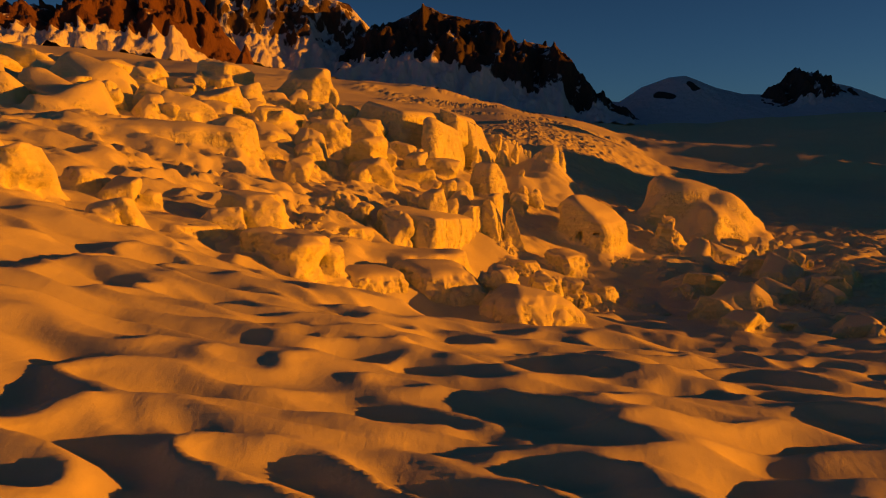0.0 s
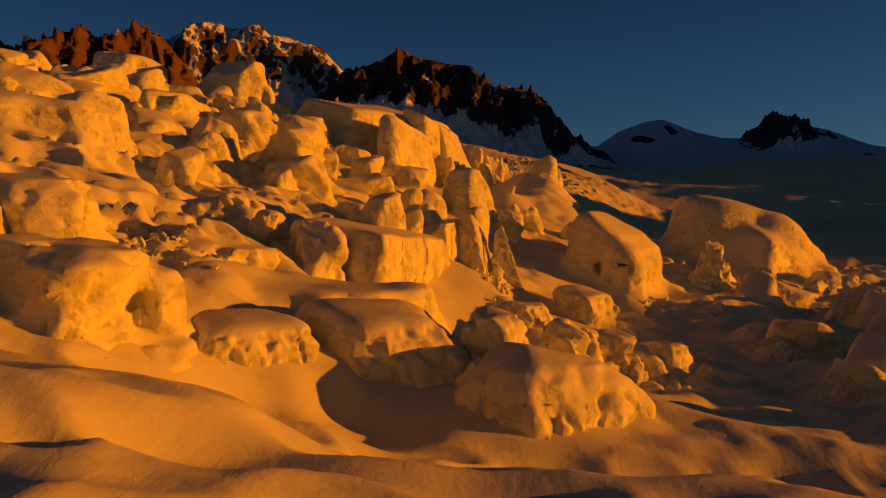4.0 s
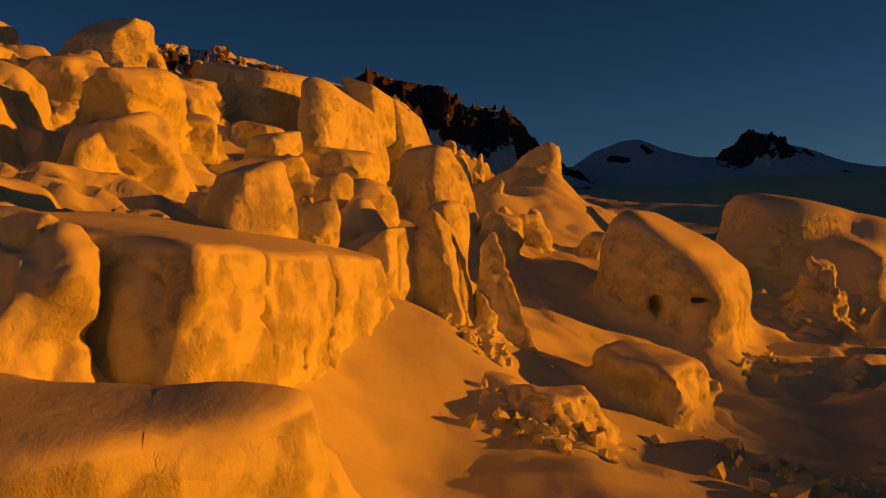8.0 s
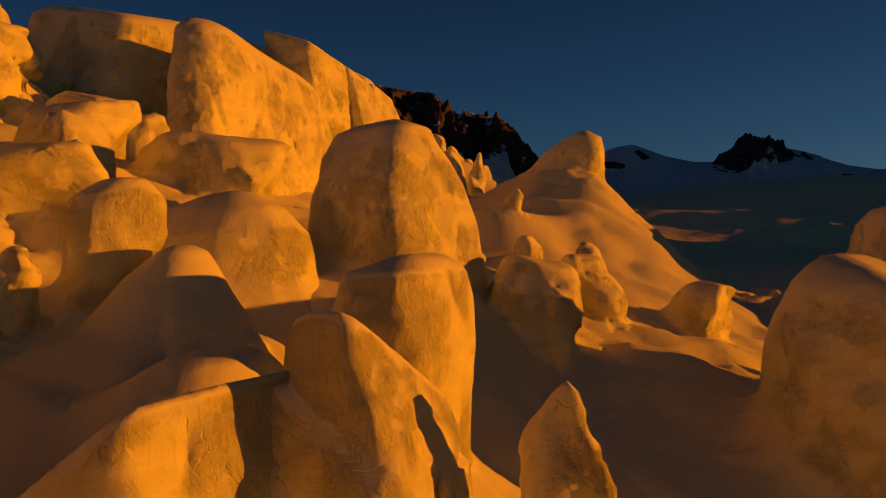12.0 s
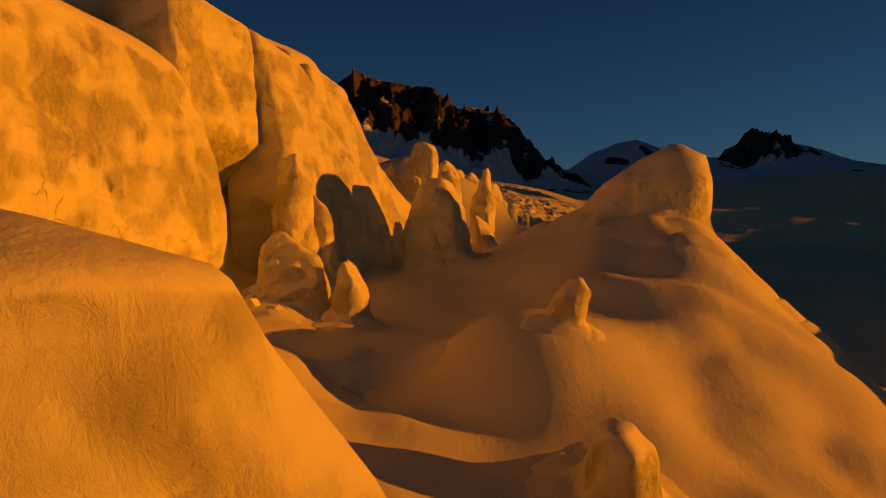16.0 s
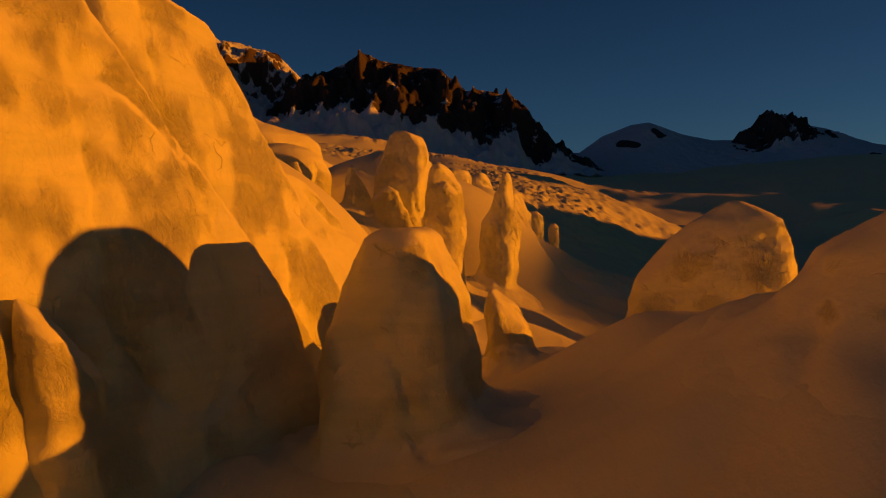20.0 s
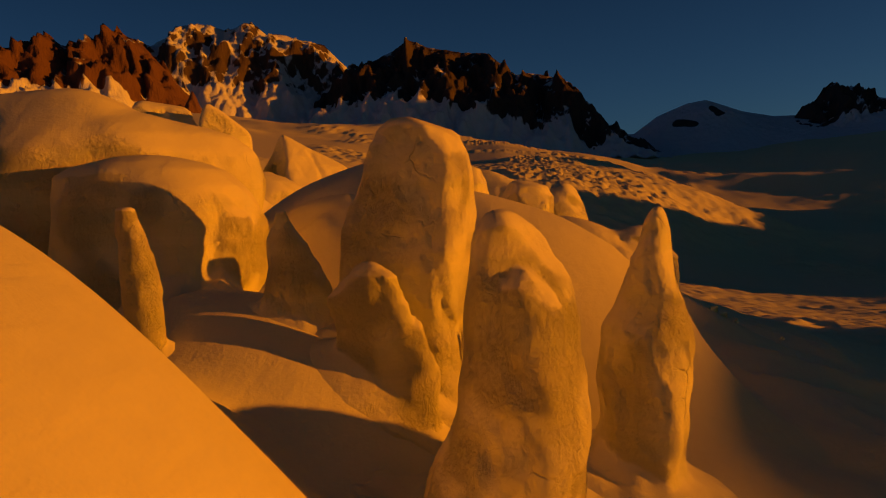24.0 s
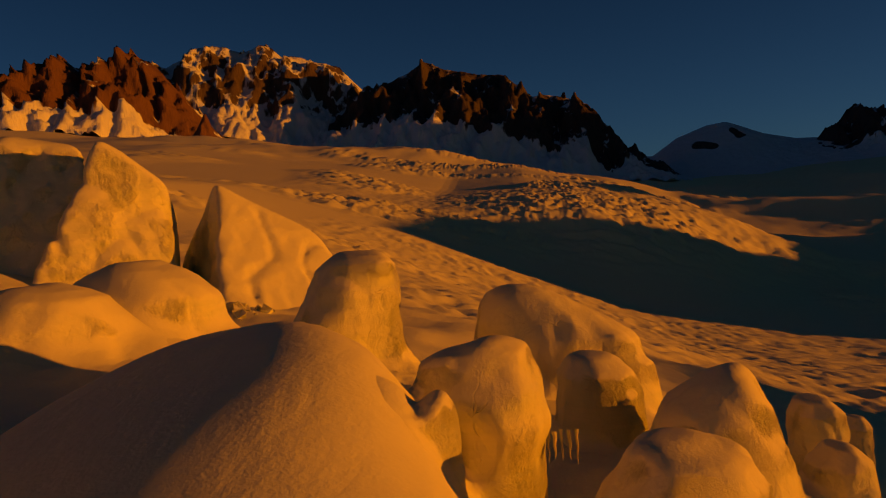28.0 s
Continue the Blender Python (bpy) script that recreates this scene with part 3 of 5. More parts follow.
def pillar(p, rows, depth, h, turn, power, cuts, rnd, facets=3):
    """Signed depth of a block whose width follows rows of (height, left, right), rounded to a power, with sheer cuts (angle, reach, lean)."""
    hs, ls, rs = [np.array(v, float) for v in zip(*rows)]
    q = np.clip(p[:, 2], hs[0], hs[-1])
    half, mid = np.interp(q, hs, (rs - ls) / 2), np.interp(q, hs, (rs + ls) / 2)
    c, s = math.cos(radians(turn)), math.sin(radians(turn))
    widest = ((rs - ls) / 2).max()
    deep = 0.5 * depth * (half / widest) ** 0.6
    wide = np.maximum((half - 0.75 * deep * abs(s)) / c, 0.3 * half) if power > 2.4 else half
    dx = p[:, 0] - mid
    u, v = dx * c + p[:, 1] * s, -dx * s + p[:, 1] * c
    body = ((np.abs(u / wide) ** power + np.abs(v / deep) ** power) ** (1 / power) - 1) * np.minimum(wide, deep)
    top = p[:, 2] - h
    parts = [body, top]
    broken = [(rnd.uniform(-95, 30), rnd.uniform(0.74, 0.95), rnd.choice([-0.15, 0.1, 0.35, 0.7]) + rnd.uniform(-0.1, 0.1)) for k in range(facets)]
    for ang, reach, lean in list(cuts) + broken:
        ca, sa = math.cos(radians(ang)), math.sin(radians(ang))
        parts.append((dx * ca + p[:, 1] * sa + lean * (p[:, 2] - 0.5 * h) - reach * (abs(ca) * widest + abs(sa) * depth / 2)) / math.sqrt(1 + lean * lean))
    r = 0.016 * min(2 * widest, depth, h) + 0.02
    peak = np.max(parts, axis=0)
    return peak + r * np.log(sum(np.exp(np.clip((f - peak) / r, -30, 0)) for f in parts)), top


def hewn(p, planes, r):
    """Signed depth of a block broken along planes, each (azimuth and upward tilt of its outward normal in degrees, a point on it)."""
    parts, top = [], None
    for az, tilt, px, py, pz in planes:
        n = np.array([math.cos(radians(az)) * math.cos(radians(tilt)), math.sin(radians(az)) * math.cos(radians(tilt)), math.sin(radians(tilt))])
        parts.append((p - np.array([px, py, pz])) @ n)
    top = parts[int(np.argmax([q[1] for q in planes]))]
    peak = np.max(parts, axis=0)
    return peak + r * np.log(sum(np.exp(np.clip((f - peak) / r, -30, 0)) for f in parts)), top


def corner_normals(verts, quads):
    fn = np.cross(verts[quads[:, 2]] - verts[quads[:, 0]], verts[quads[:, 3]] - verts[quads[:, 1]])
    vn = np.zeros_like(verts)
    for k in range(4):
        for ax in range(3):
            vn[:, ax] += np.bincount(quads[:, k], fn[:, ax], len(verts))
    return vn / (np.linalg.norm(vn, axis=1)[:, None] + 1e-9)


def pieces(quads, count):
    """The connected piece that each face belongs to."""
    label = np.arange(count)
    while True:
        low = label[quads].min(1)
        before = label.copy()
        np.minimum.at(label, quads.ravel(), np.repeat(low, 4))
        label = label[label]
        if (label == before).all():
            return label[quads[:, 0]]


def largest(piece):
    """Which faces lie in the largest piece."""
    names, at = np.unique(piece, return_inverse=True)
    return at == np.argmax(np.bincount(at))


CHIP = np.random.RandomState(77).uniform(-1, 1, (4096, 6))


def chipped(p):
    """Height of tilted flat chips: each cell of a scattered grid is a plane with its own tilt."""
    base = np.floor(p - 0.5).astype(int)
    best, height = np.full(len(p), 9.0), np.zeros(len(p))
    for i, j, k in [(a, b, c) for a in (0, 1) for b in (0, 1) for c in (0, 1)]:
        c = base + np.array([i, j, k])
        r = CHIP[(c[:, 0] * 73 + c[:, 1] * 179 + c[:, 2] * 283) % 4096]
        away = p - (c + 0.5 + 0.38 * r[:, :3])
        far = (away ** 2).sum(1)
        better = far < best
        best = np.where(better, far, best)
        height = np.where(better, 0.5 * (away * r[:, 3:]).sum(1) + 0.03 * r[:, 5], height)
    return height


def blend(a, b, k):
    t = np.clip(0.5 + 0.5 * (b - a) / k, 0, 1)
    return b * (1 - t) + a * t - k * t * (1 - t)


def serac(label, x, y, z, w, d, h, turn=0.0, cliff=-40.0, slope=(0.18, 0.0), sides=6, keen=0.55, gentle=0.7, taper=0.06, lean=(0.0, 0.0),
          lobes=3, drift=0.25, rough=1.0, cracks=1.0, swell=0.6, seed=0, cells=46, name="serac", group="seracs of the icefall",
          rows=None, power=3.0, cuts=(), warp=0.10, jitter=1.0, facets=3, splits=(), pits=(), planes=(), blunt=0.014, mat=None):
    """A tower, block or fin of glacier ice with its snow cap, sheer towards the angle cliff, with smaller blocks broken off beside it
    and snow drifted against its foot."""
    size = (w * d * h) ** (1 / 3)
    cdir = radians(cliff)
    cc, ss = abs(math.cos(radians(turn))), abs(math.sin(radians(turn)))
    hx, hy = 0.6 * (w * cc + d * ss) + 0.5 * h * gentle + 0.1 * size, 0.6 * (w * ss + d * cc) + 0.5 * h * gentle + 0.1 * size

    def form(p, soil):
        rnd = np.random.RandomState(1000 + seed)
        if warp > 0:
            w1 = np.abs(perlin(p / (0.62 * size) + 3.1 * seed)) * 2.6 - 0.5
            w2 = np.abs(perlin(p / (0.62 * size) + 3.1 * seed + 57.7)) * 2.6 - 0.5
            p = p + warp * size * np.stack([w1, w2, 0 * w1], 1)
        if planes:
            val, top = hewn(p, [(a, t, px - x, py - y, pz - z) for a, t, px, py, pz in planes], blunt * size + 0.03)
        elif rows:
            val, top = pillar(p, rows, d, h, turn, power, cuts, rnd, facets)
        else:
            val, top = lobe(p, w, d, h, turn, cliff, slope, sides, gentle, keen, rnd, taper, lean, jitter)
        for along, width, deep in splits:      # open cracks running down the sheer face
            cd = np.array([math.cos(cdir), math.sin(cdir)])
            side, out = p[:, 1] * cd[0] - p[:, 0] * cd[1], p[:, 0] * cd[0] + p[:, 1] * cd[1]
            bend = 1.6 * perlin(np.stack([p[:, 2] / 6, 0 * side + along, 0 * side + seed], 1)) + 0.12 * (p[:, 2] - h)
            val = np.maximum(val, np.minimum(0.5 * width - np.abs(side - along - bend), out - 0.5 * d + deep))
        for cx, cy, cz, ra, rb, rc in pits:      # melted hollows
            hollow = np.sqrt(((p[:, 0] - cx) / ra) ** 2 + ((p[:, 1] - cy) / rb) ** 2 + ((p[:, 2] - cz) / rc) ** 2)
            val = np.maximum(val, (1 - hollow) * min(ra, rb, rc))
        caps, owner = [top], np.zeros(len(p), int)
        for k in range(lobes - 1):
            a = cdir + rnd.uniform(-1.7, 1.7)
            rad = 0.42 * math.hypot(w * math.cos(a - radians(turn)), d * math.sin(a - radians(turn)))
            sc = rnd.uniform(0.35, 0.62)
            shift = np.array([math.cos(a) * rad, math.sin(a) * rad, 0])
            f, tp = lobe(p - shift, w * sc, d * sc, h * rnd.uniform(0.35, 0.85), turn + rnd.uniform(-40, 40), cliff + rnd.uniform(-40, 40),
                         (rnd.uniform(-0.1, 0.5), rnd.uniform(-0.3, 0.3)), rnd.randint(4, 7), 0.3, keen * 0.7, rnd)
            owner = np.where(f < val, k + 1, owner)
            caps.append(tp)
            val = blend(val, f, 0.03 * size)
        if drift > 0:
            foot = (p[:, 0] / (1.05 * hx)) ** 2 + (p[:, 1] / (1.05 * hy)) ** 2
            val = blend(val, (p[:, 2] - soil - drift * h * (1.05 - 1.25 * foot)) * 0.8, 0.12 * size)
        return val, caps, owner

    # a coarse look for the room that the form takes above the snow, then the form itself
    def room(lo, hi, m):
        axes = [np.linspace(a, b, k) for a, b, k in zip(lo, hi, m)]
        cx, cy = np.meshgrid(x + axes[0], y + axes[1], indexing="ij")
        p = np.stack(np.meshgrid(*axes, indexing="ij"), -1).reshape(-1, 3)
        return p, np.repeat(ground_height(cx.ravel(), cy.ravel()) - z, m[2])

    lo, hi = np.array([-1.3 * hx, -1.3 * hy, -1.2 * h]), np.array([1.3 * hx, 1.3 * hy, 1.7 * h])
    lo[:2] += np.minimum(0, np.array(lean) * h)
    hi[:2] += np.maximum(0, np.array(lean) * h)
    p, soil = room(lo, hi, (15, 15, 15))
    here = p[(form(p, soil)[0] < 0.14 * size) & (p[:, 2] > soil - 0.1 * h)]
    pad = (hi - lo) / 14 * 0.8
    if rows:
        ends = np.array([(e, s * 0.5 * d, q) for q, l, r in rows for e in (l, r) for s in (-1, 1)])
        here = np.concatenate([here, ends + np.array([0, 0, 0.02 * h])])
    wider = pad + np.array([0.13, 0.13, 0]) * (here.max(0) - here.min(0))
    lo, hi = here.min(0) - wider, here.max(0) + wider
    step = (hi - lo).max() / (1.22 * cells)
    n = [int(v) + 2 for v in (hi - lo) / step]
    p, soil = room(lo, lo + step * (np.array(n) - 1), n)
    val, caps, owner = form(p, soil)
    off = np.array([seed * 7.31, seed * 3.77, seed * 5.13])
    # closed at the sides and below, under the snow
    half = step * (np.array(n) - 1) / 2
    out = np.abs(p - lo - half) - half
    rim = np.max(np.abs((p - lo - half) / half)[:, :2], axis=1)
    val = val + 0.45 * size * smooth(0.80, 0.98, rim) * smooth(0.0, 0.35 * h, soil + 0.45 * h - p[:, 2])
    val = np.maximum(val, out.max(1) + 1.2 * step)
    # wear: low swells, broken faces, cracks; finer where the ice stands bare
    band = np.abs(val) < 0.30 * size
    q = p[band]
    bare = smooth(0.02, 0.12, -np.max([c[band] for c in caps], axis=0) / size) if lobes < 2 else smooth(0.02, 0.10, -caps[0][band] / size)
    near = min(size, 13.0)
    wear = fbm(q / (0.75 * size) + off, 2) * 0.13 * size
    chips = np.abs(perlin(q / (0.33 * near) * np.array([1, 1, 0.65]) + off + 9)) * 0.20 * near
    chips = chips + np.abs(perlin(q / (0.15 * near) * np.array([1, 1, 0.7]) + off + 5)) * 0.13 * near
    line = np.exp(-((perlin(q / (0.6 * near) * np.array([1, 1, 0.45]) + off + 31) / 0.04) ** 2)) * 0.06 * near
    val[band] += wear * swell + bare * (rough * (chips - 0.045 * near) * min(1, 4 / near + 0.4) + cracks * line)
    verts, quads = surface(val.reshape(n), lo, step)
    quads = quads[largest(pieces(quads, len(verts)))]
    vn = corner_normals(verts, quads)
    # the bare ice breaks in flat chips, large and small
    sheer = smooth(0.80, 0.45, vn[:, 2]) * max(0.0, min(1.0, rough) - 0.3) * (0.5 if rows else 1.0)
    for wide, tilt in ((0.26 * near, 0.8), (0.11 * near, 0.45)):
        if wide > 2.2 * step:
            verts = verts + vn * (np.clip(chipped(verts / wide + off) * wide * tilt, -0.3 * wide, 0.3 * wide) * sheer)[:, None]
    vn = corner_normals(verts, quads)
    # caps: what lies within reach of a block's own top face
    mid = verts[quads].mean(1)
    cell = np.clip(((mid - lo) / step).astype(int), 0, np.array(n) - 1)
    flat = np.ravel_multi_index(cell.T, n)
    own = owner[flat]
    tops = np.stack(caps, 1)[flat, own]
    part_of = np.where(tops > -0.10 * size, own + 1, 0)
    few = np.bincount(part_of, minlength=len(caps) + 1) < 40
    part_of[few[part_of]] = 0
    for k in range(1, len(caps) + 1):      # each cap in one piece, scraps to the wall
        sel = np.flatnonzero(part_of == k)
        if len(sel):
            part_of[sel[~largest(pieces(quads[sel], len(verts)))]] = 0
    wall = np.flatnonzero(part_of == 0)
    if len(wall) and (part_of > 0).any():
        loose = wall[~largest(pieces(quads[wall], len(verts)))]
        touch = np.zeros(len(verts), int)
        for k in range(1, len(caps) + 1):
            touch[quads[part_of == k]] = k
        if len(loose):      # islands of wall go to the cap round them
            island = pieces(quads[loose], len(verts))
            for name_of in np.unique(island):
                part_of[loose[island == name_of]] = touch[quads[loose[island == name_of]]].max()
    thing = new(name)
    thing.location = (x, y, z)
    tagged(thing, label, "serac", group)
    for k in range(len(caps) + 1):
        sel = part_of == k
        if sel.any():
            used, idx = np.unique(quads[sel], return_inverse=True)
            mesh_of("snow_cap" if k else "ice_wall", verts[used], idx.reshape(-1, 4), mat or SNOW, thing, vn[used])
    return thing


serac('orange-lit wall of broken glacier ice under smooth snow', -74.4, 212.0, -20.0, 19.8, 14.0, 9.4, sides=4, keen=0.5, gentle=0.4, drift=0.12, cells=56, seed=1)
serac('rounded block of glacier ice with a thick snow cap', -48.3, 210.0, -21.8, 22.5, 14.0, 8.8, sides=5, gentle=0.5, cells=52, seed=2)
serac('orange-lit wall of broken glacier ice under smooth snow', 32.6, 259.0, -45.1, 12.6, 14.0, 11.4, sides=4, keen=0.5, gentle=0.4, drift=0.12, cells=56, turn=20, seed=3)
serac('rounded block of glacier ice with a thick snow cap', 107.3, 450.0, -40.0, 59.1, 40.0, 36.6, sides=5, gentle=0.5, cells=52, seed=4)
serac('rounded block of glacier ice with a thick snow cap', -56.6, 417.0, 10.8, 16.8, 14.0, 17.3, sides=5, gentle=0.5, cells=52, seed=5)
serac('rounded block of glacier ice with a thick snow cap', -70.2, 380.0, 5.3, 21.1, 16.0, 20.0, sides=5, gentle=0.5, cells=52, seed=6)
serac('orange-lit wall of broken glacier ice under smooth snow', -97.2, 339.0, -1.6, 19.0, 18.0, 15.4, sides=4, keen=0.5, gentle=0.4, drift=0.12, cells=56, seed=7)
serac('orange-lit wall of broken glacier ice under smooth snow', 31.3, 324.5, -40.4, 18.2, 9.0, 12.2, sides=4, keen=0.5, gentle=0.4, drift=0.12, cells=56, seed=8)
serac('rounded block of glacier ice with a thick snow cap', 15.5, 303.5, -35.7, 9.9, 7.0, 6.0, sides=5, gentle=0.5, cells=52, seed=9)
serac('broad smooth snow dome over buried ice', -24.4, 257.0, -27.2, 39.6, 26.0, 5.7, sides=6, gentle=1.2, lobes=1, rough=0.2, cliff=-60, keen=1.8, drift=0.3, slope=(0.1, 0), seed=10)
serac('rounded block of glacier ice with a thick snow cap', -41.9, 267.5, -22.9, 18.4, 15.0, 8.2, sides=5, gentle=0.6, lobes=2, seed=11)
serac('thin upright fin of glacier ice', -40.3, 279.0, -17.0, 6.8, 6.0, 8.5, lobes=1, gentle=0.2, lean=(0.3, 0), drift=0.1, cells=40, seed=12)
serac('rounded block of glacier ice with a thick snow cap', -45.9, 288.0, -14.7, 11.3, 8.0, 11.4, sides=5, lobes=2, seed=13)
serac('smooth snow-covered hump of ice', -9.3, 349.0, -17.2, 12.6, 10.0, 11.6, lobes=1, drift=0.12, rough=0.12, cracks=0.3, swell=0.35, gentle=0.0, warp=0.02, facets=0, turn=-25, power=2.1, cells=64, rows=[(-2.0, -7.4, 7.4), (4.0, -6.6, 6.3), (7.4, -4.9, 4.6), (9.6, -2.9, 3.2), (11.0, -0.9, 2.2), (11.6, 0.2, 1.5)], seed=14)
serac('thin upright fin of glacier ice', 82.2, 387.0, -34.5, 9.0, 6.0, 19.2, lobes=2, gentle=0.2, seed=15)
serac('rounded block of glacier ice with a thick snow cap', 5.3, 237.5, -29.1, 8.3, 13.0, 4.1, sides=5, keen=1.3, gentle=0.5, lobes=2, drift=0.2, seed=16)
serac('rounded block of glacier ice with a thick snow cap', 17.5, 249.5, -34.7, 8.6, 11.0, 7.3, sides=5, keen=1.2, gentle=0.5, seed=17)
serac('orange-lit wall of broken glacier ice under smooth snow', 26.5, 254.5, -37.4, 7.8, 9.0, 7.0, sides=5, gentle=0.4, seed=18)
serac('orange-lit wall of broken glacier ice under smooth snow', 36.4, 258.5, -41.0, 8.8, 9.0, 9.2, sides=5, gentle=0.5, seed=19)
serac('rounded block of glacier ice with a thick snow cap', 49.9, 267.5, -42.7, 11.0, 11.0, 4.2, sides=5, gentle=0.7, seed=20)
serac('orange-lit wall of broken glacier ice under smooth snow', -75.5, 425.0, 15.2, 13.4, 10.0, 21.8, sides=5, seed=21)
serac('orange-lit wall of broken glacier ice under smooth snow', -81.7, 404.0, 8.2, 13.6, 12.0, 18.5, sides=4, seed=22)
serac('orange-lit wall of broken glacier ice under smooth snow', -91.5, 375.0, 5.6, 24.6, 18.0, 24.1, sides=5, seed=23)
serac('orange-lit wall of broken glacier ice under smooth snow', -85.7, 345.0, -2.3, 24.2, 14.0, 15.0, sides=4, keen=0.5, seed=24)
serac('rounded block of glacier ice with a thick snow cap', -96.9, 481.0, 42.7, 30.5, 22.0, 17.8, sides=5, seed=25)
serac('rounded block of glacier ice with a thick snow cap', -145.9, 485.0, 48.1, 35.1, 22.0, 16.0, sides=5, seed=26)
serac('smooth snow-covered hump of ice', -19.2, 398.0, 1.2, 20.1, 16.0, 7.2, sides=5, lobes=1, gentle=1.0, keen=1.6, rough=0.2, seed=27)
serac('rounded block of glacier ice with a thick snow cap', 16.6, 379.5, -15.4, 10.0, 7.0, 8.1, sides=5, lobes=1, rough=0.4, drift=0.08, facets=3, seed=28)
serac('rounded block of glacier ice with a thick snow cap', 23.4, 394.0, -12.2, 8.6, 6.0, 5.2, sides=5, lobes=1, rough=0.4, keen=1.4, drift=0.08, seed=29)
serac('rounded block of glacier ice with a thick snow cap', 39.2, 402.0, -15.8, 9.2, 6.0, 5.0, sides=5, lobes=1, rough=0.4, keen=1.4, drift=0.08, seed=30)
serac('orange-lit wall of broken glacier ice under smooth snow', -26.5, 272.4, -25.3, 11.4, 8.9, 15.0, lobes=1, drift=0.12, rough=0.5, cracks=0.8, swell=0.25, gentle=0.0, warp=0.04, turn=35, power=5, cells=66, facets=3, rows=[(1.0, -5.7, 4.2), (5.1, -5.7, 4.5), (8.4, -5.6, 5.4), (11.6, -5.6, 5.7), (13.3, -5.5, 4.7), (15.0, -4.7, 0.2)], seed=31)
serac('long bright ice cliff of the upper icefall', -115.6, 299.0, -14.7, 72.4, 18.0, 34.2, lobes=1, drift=0.12, rough=1.0, cracks=1, swell=0.25, gentle=0.0, warp=0.04, turn=20, power=6, cells=90, facets=2, rows=[(1.0, -36.2, 33.4), (15.6, -35.7, 35.2), (23.7, -35.4, 36.2), (31.0, -33.5, 33.9), (34.2, -30.1, 12.7)], seed=32)
serac('rounded ice block half buried in snow', 19.6, 416.5, -12.6, 6.0, 7.0, 8.3, lobes=1, drift=0.12, rough=0.35, cracks=0.4, swell=0.25, gentle=0.0, warp=0.04, turn=-15, power=3, rows=[(1.0, -3.0, 2.8), (4.4, -2.5, 3.0), (6.9, -2.1, 3.0), (8.3, -1.0, 1.5)], seed=33)
serac('rounded ice block half buried in snow', 25.6, 400.0, -13.2, 6.0, 8.0, 7.7, lobes=1, drift=0.12, rough=0.35, cracks=0.4, swell=0.25, gentle=0.0, warp=0.04, turn=-15, power=2.6, rows=[(1.0, -3.0, 3.0), (4.2, -2.7, 2.9), (6.7, -2.4, 1.7), (7.7, -1.7, 0.2)], seed=34)
serac('wedge of ice beside the great block', 11.3, 395.2, -10.6, 3.0, 2.5, 6.7, lobes=1, drift=0.12, rough=0.35, cracks=0.4, swell=0.25, gentle=0.0, warp=0.04, turn=30, power=3, rows=[(1.0, -1.2, 1.4), (3.3, -1.1, 1.5), (5.0, -1.5, 1.0), (6.7, -1.0, -0.4)], seed=35)
serac('rounded ice block half buried in snow', 16.3, 391.0, -10.7, 6.8, 6.0, 3.6, lobes=1, drift=0.12, rough=0.35, cracks=0.4, swell=0.25, gentle=0.0, warp=0.04, turn=-15, power=2.6, rows=[(1.0, -3.4, 3.4), (2.8, -2.8, 2.7), (3.6, -2.0, -0.9)], seed=36)
serac('rounded block of glacier ice with a thick snow cap', 37.0, 456.0, -4.0, 6.6, 6.0, 8.2, lobes=1, drift=0.12, rough=0.35, cracks=0.4, swell=0.25, gentle=0.0, warp=0.04, turn=-20, power=3, rows=[(1.0, -3.3, 2.9), (4.5, -3.1, 3.3), (6.8, -3.1, 3.1), (8.2, -1.9, 1.1)], seed=37)
serac('rounded block of glacier ice with a thick snow cap', 41.8, 454.5, -5.1, 5.0, 5.0, 5.5, lobes=1, drift=0.12, rough=0.35, cracks=0.4, swell=0.25, gentle=0.0, warp=0.04, turn=-10, power=2.8, rows=[(1.0, -2.5, 2.5), (4.1, -2.4, 2.4), (5.5, -1.5, 0.5)], seed=38)
serac('rounded block of glacier ice with a thick snow cap', 44.8, 452.0, -7.8, 4.6, 4.0, 4.3, lobes=1, drift=0.12, rough=0.35, cracks=0.4, swell=0.25, gentle=0.0, warp=0.04, turn=-10, power=2.8, rows=[(1.0, -2.3, 2.3), (3.2, -2.2, 2.3), (4.3, -0.8, 1.2)], seed=39)
serac('rounded block of glacier ice with a thick snow cap', 46.3, 450.0, -10.8, 3.2, 4.0, 4.8, lobes=1, drift=0.12, rough=0.35, cracks=0.4, swell=0.25, gentle=0.0, warp=0.04, turn=-10, power=2.8, rows=[(1.0, -1.6, 1.6), (3.4, -1.6, 1.4), (4.8, -0.7, 0.4)], seed=40)
serac('large rounded block of ice with a lit side', -17.1, 304.6, -14.2, 11.8, 9.1, 9.8, lobes=1, drift=0.12, rough=0.35, cracks=0.4, swell=0.25, gentle=0.0, warp=0.04, turn=35, power=3.6, cells=64, rows=[(1.0, -5.7, 5.3), (4.1, -5.9, 5.6), (6.3, -5.9, 5.8), (8.5, -4.6, 5.9), (9.8, -0.9, 4.1)], seed=45)
serac('rounded block of glacier ice with a thick snow cap', -11.6, 314.7, -15.5, 6.8, 5.4, 7.9, lobes=1, drift=0.12, rough=0.6, cracks=0.4, swell=0.25, gentle=0.0, warp=0.04, turn=35, power=3.4, rows=[(1.0, -3.1, 2.9), (4.4, -3.4, 3.2), (6.7, -2.3, 3.4), (7.9, 1.9, 3.1)], seed=46)
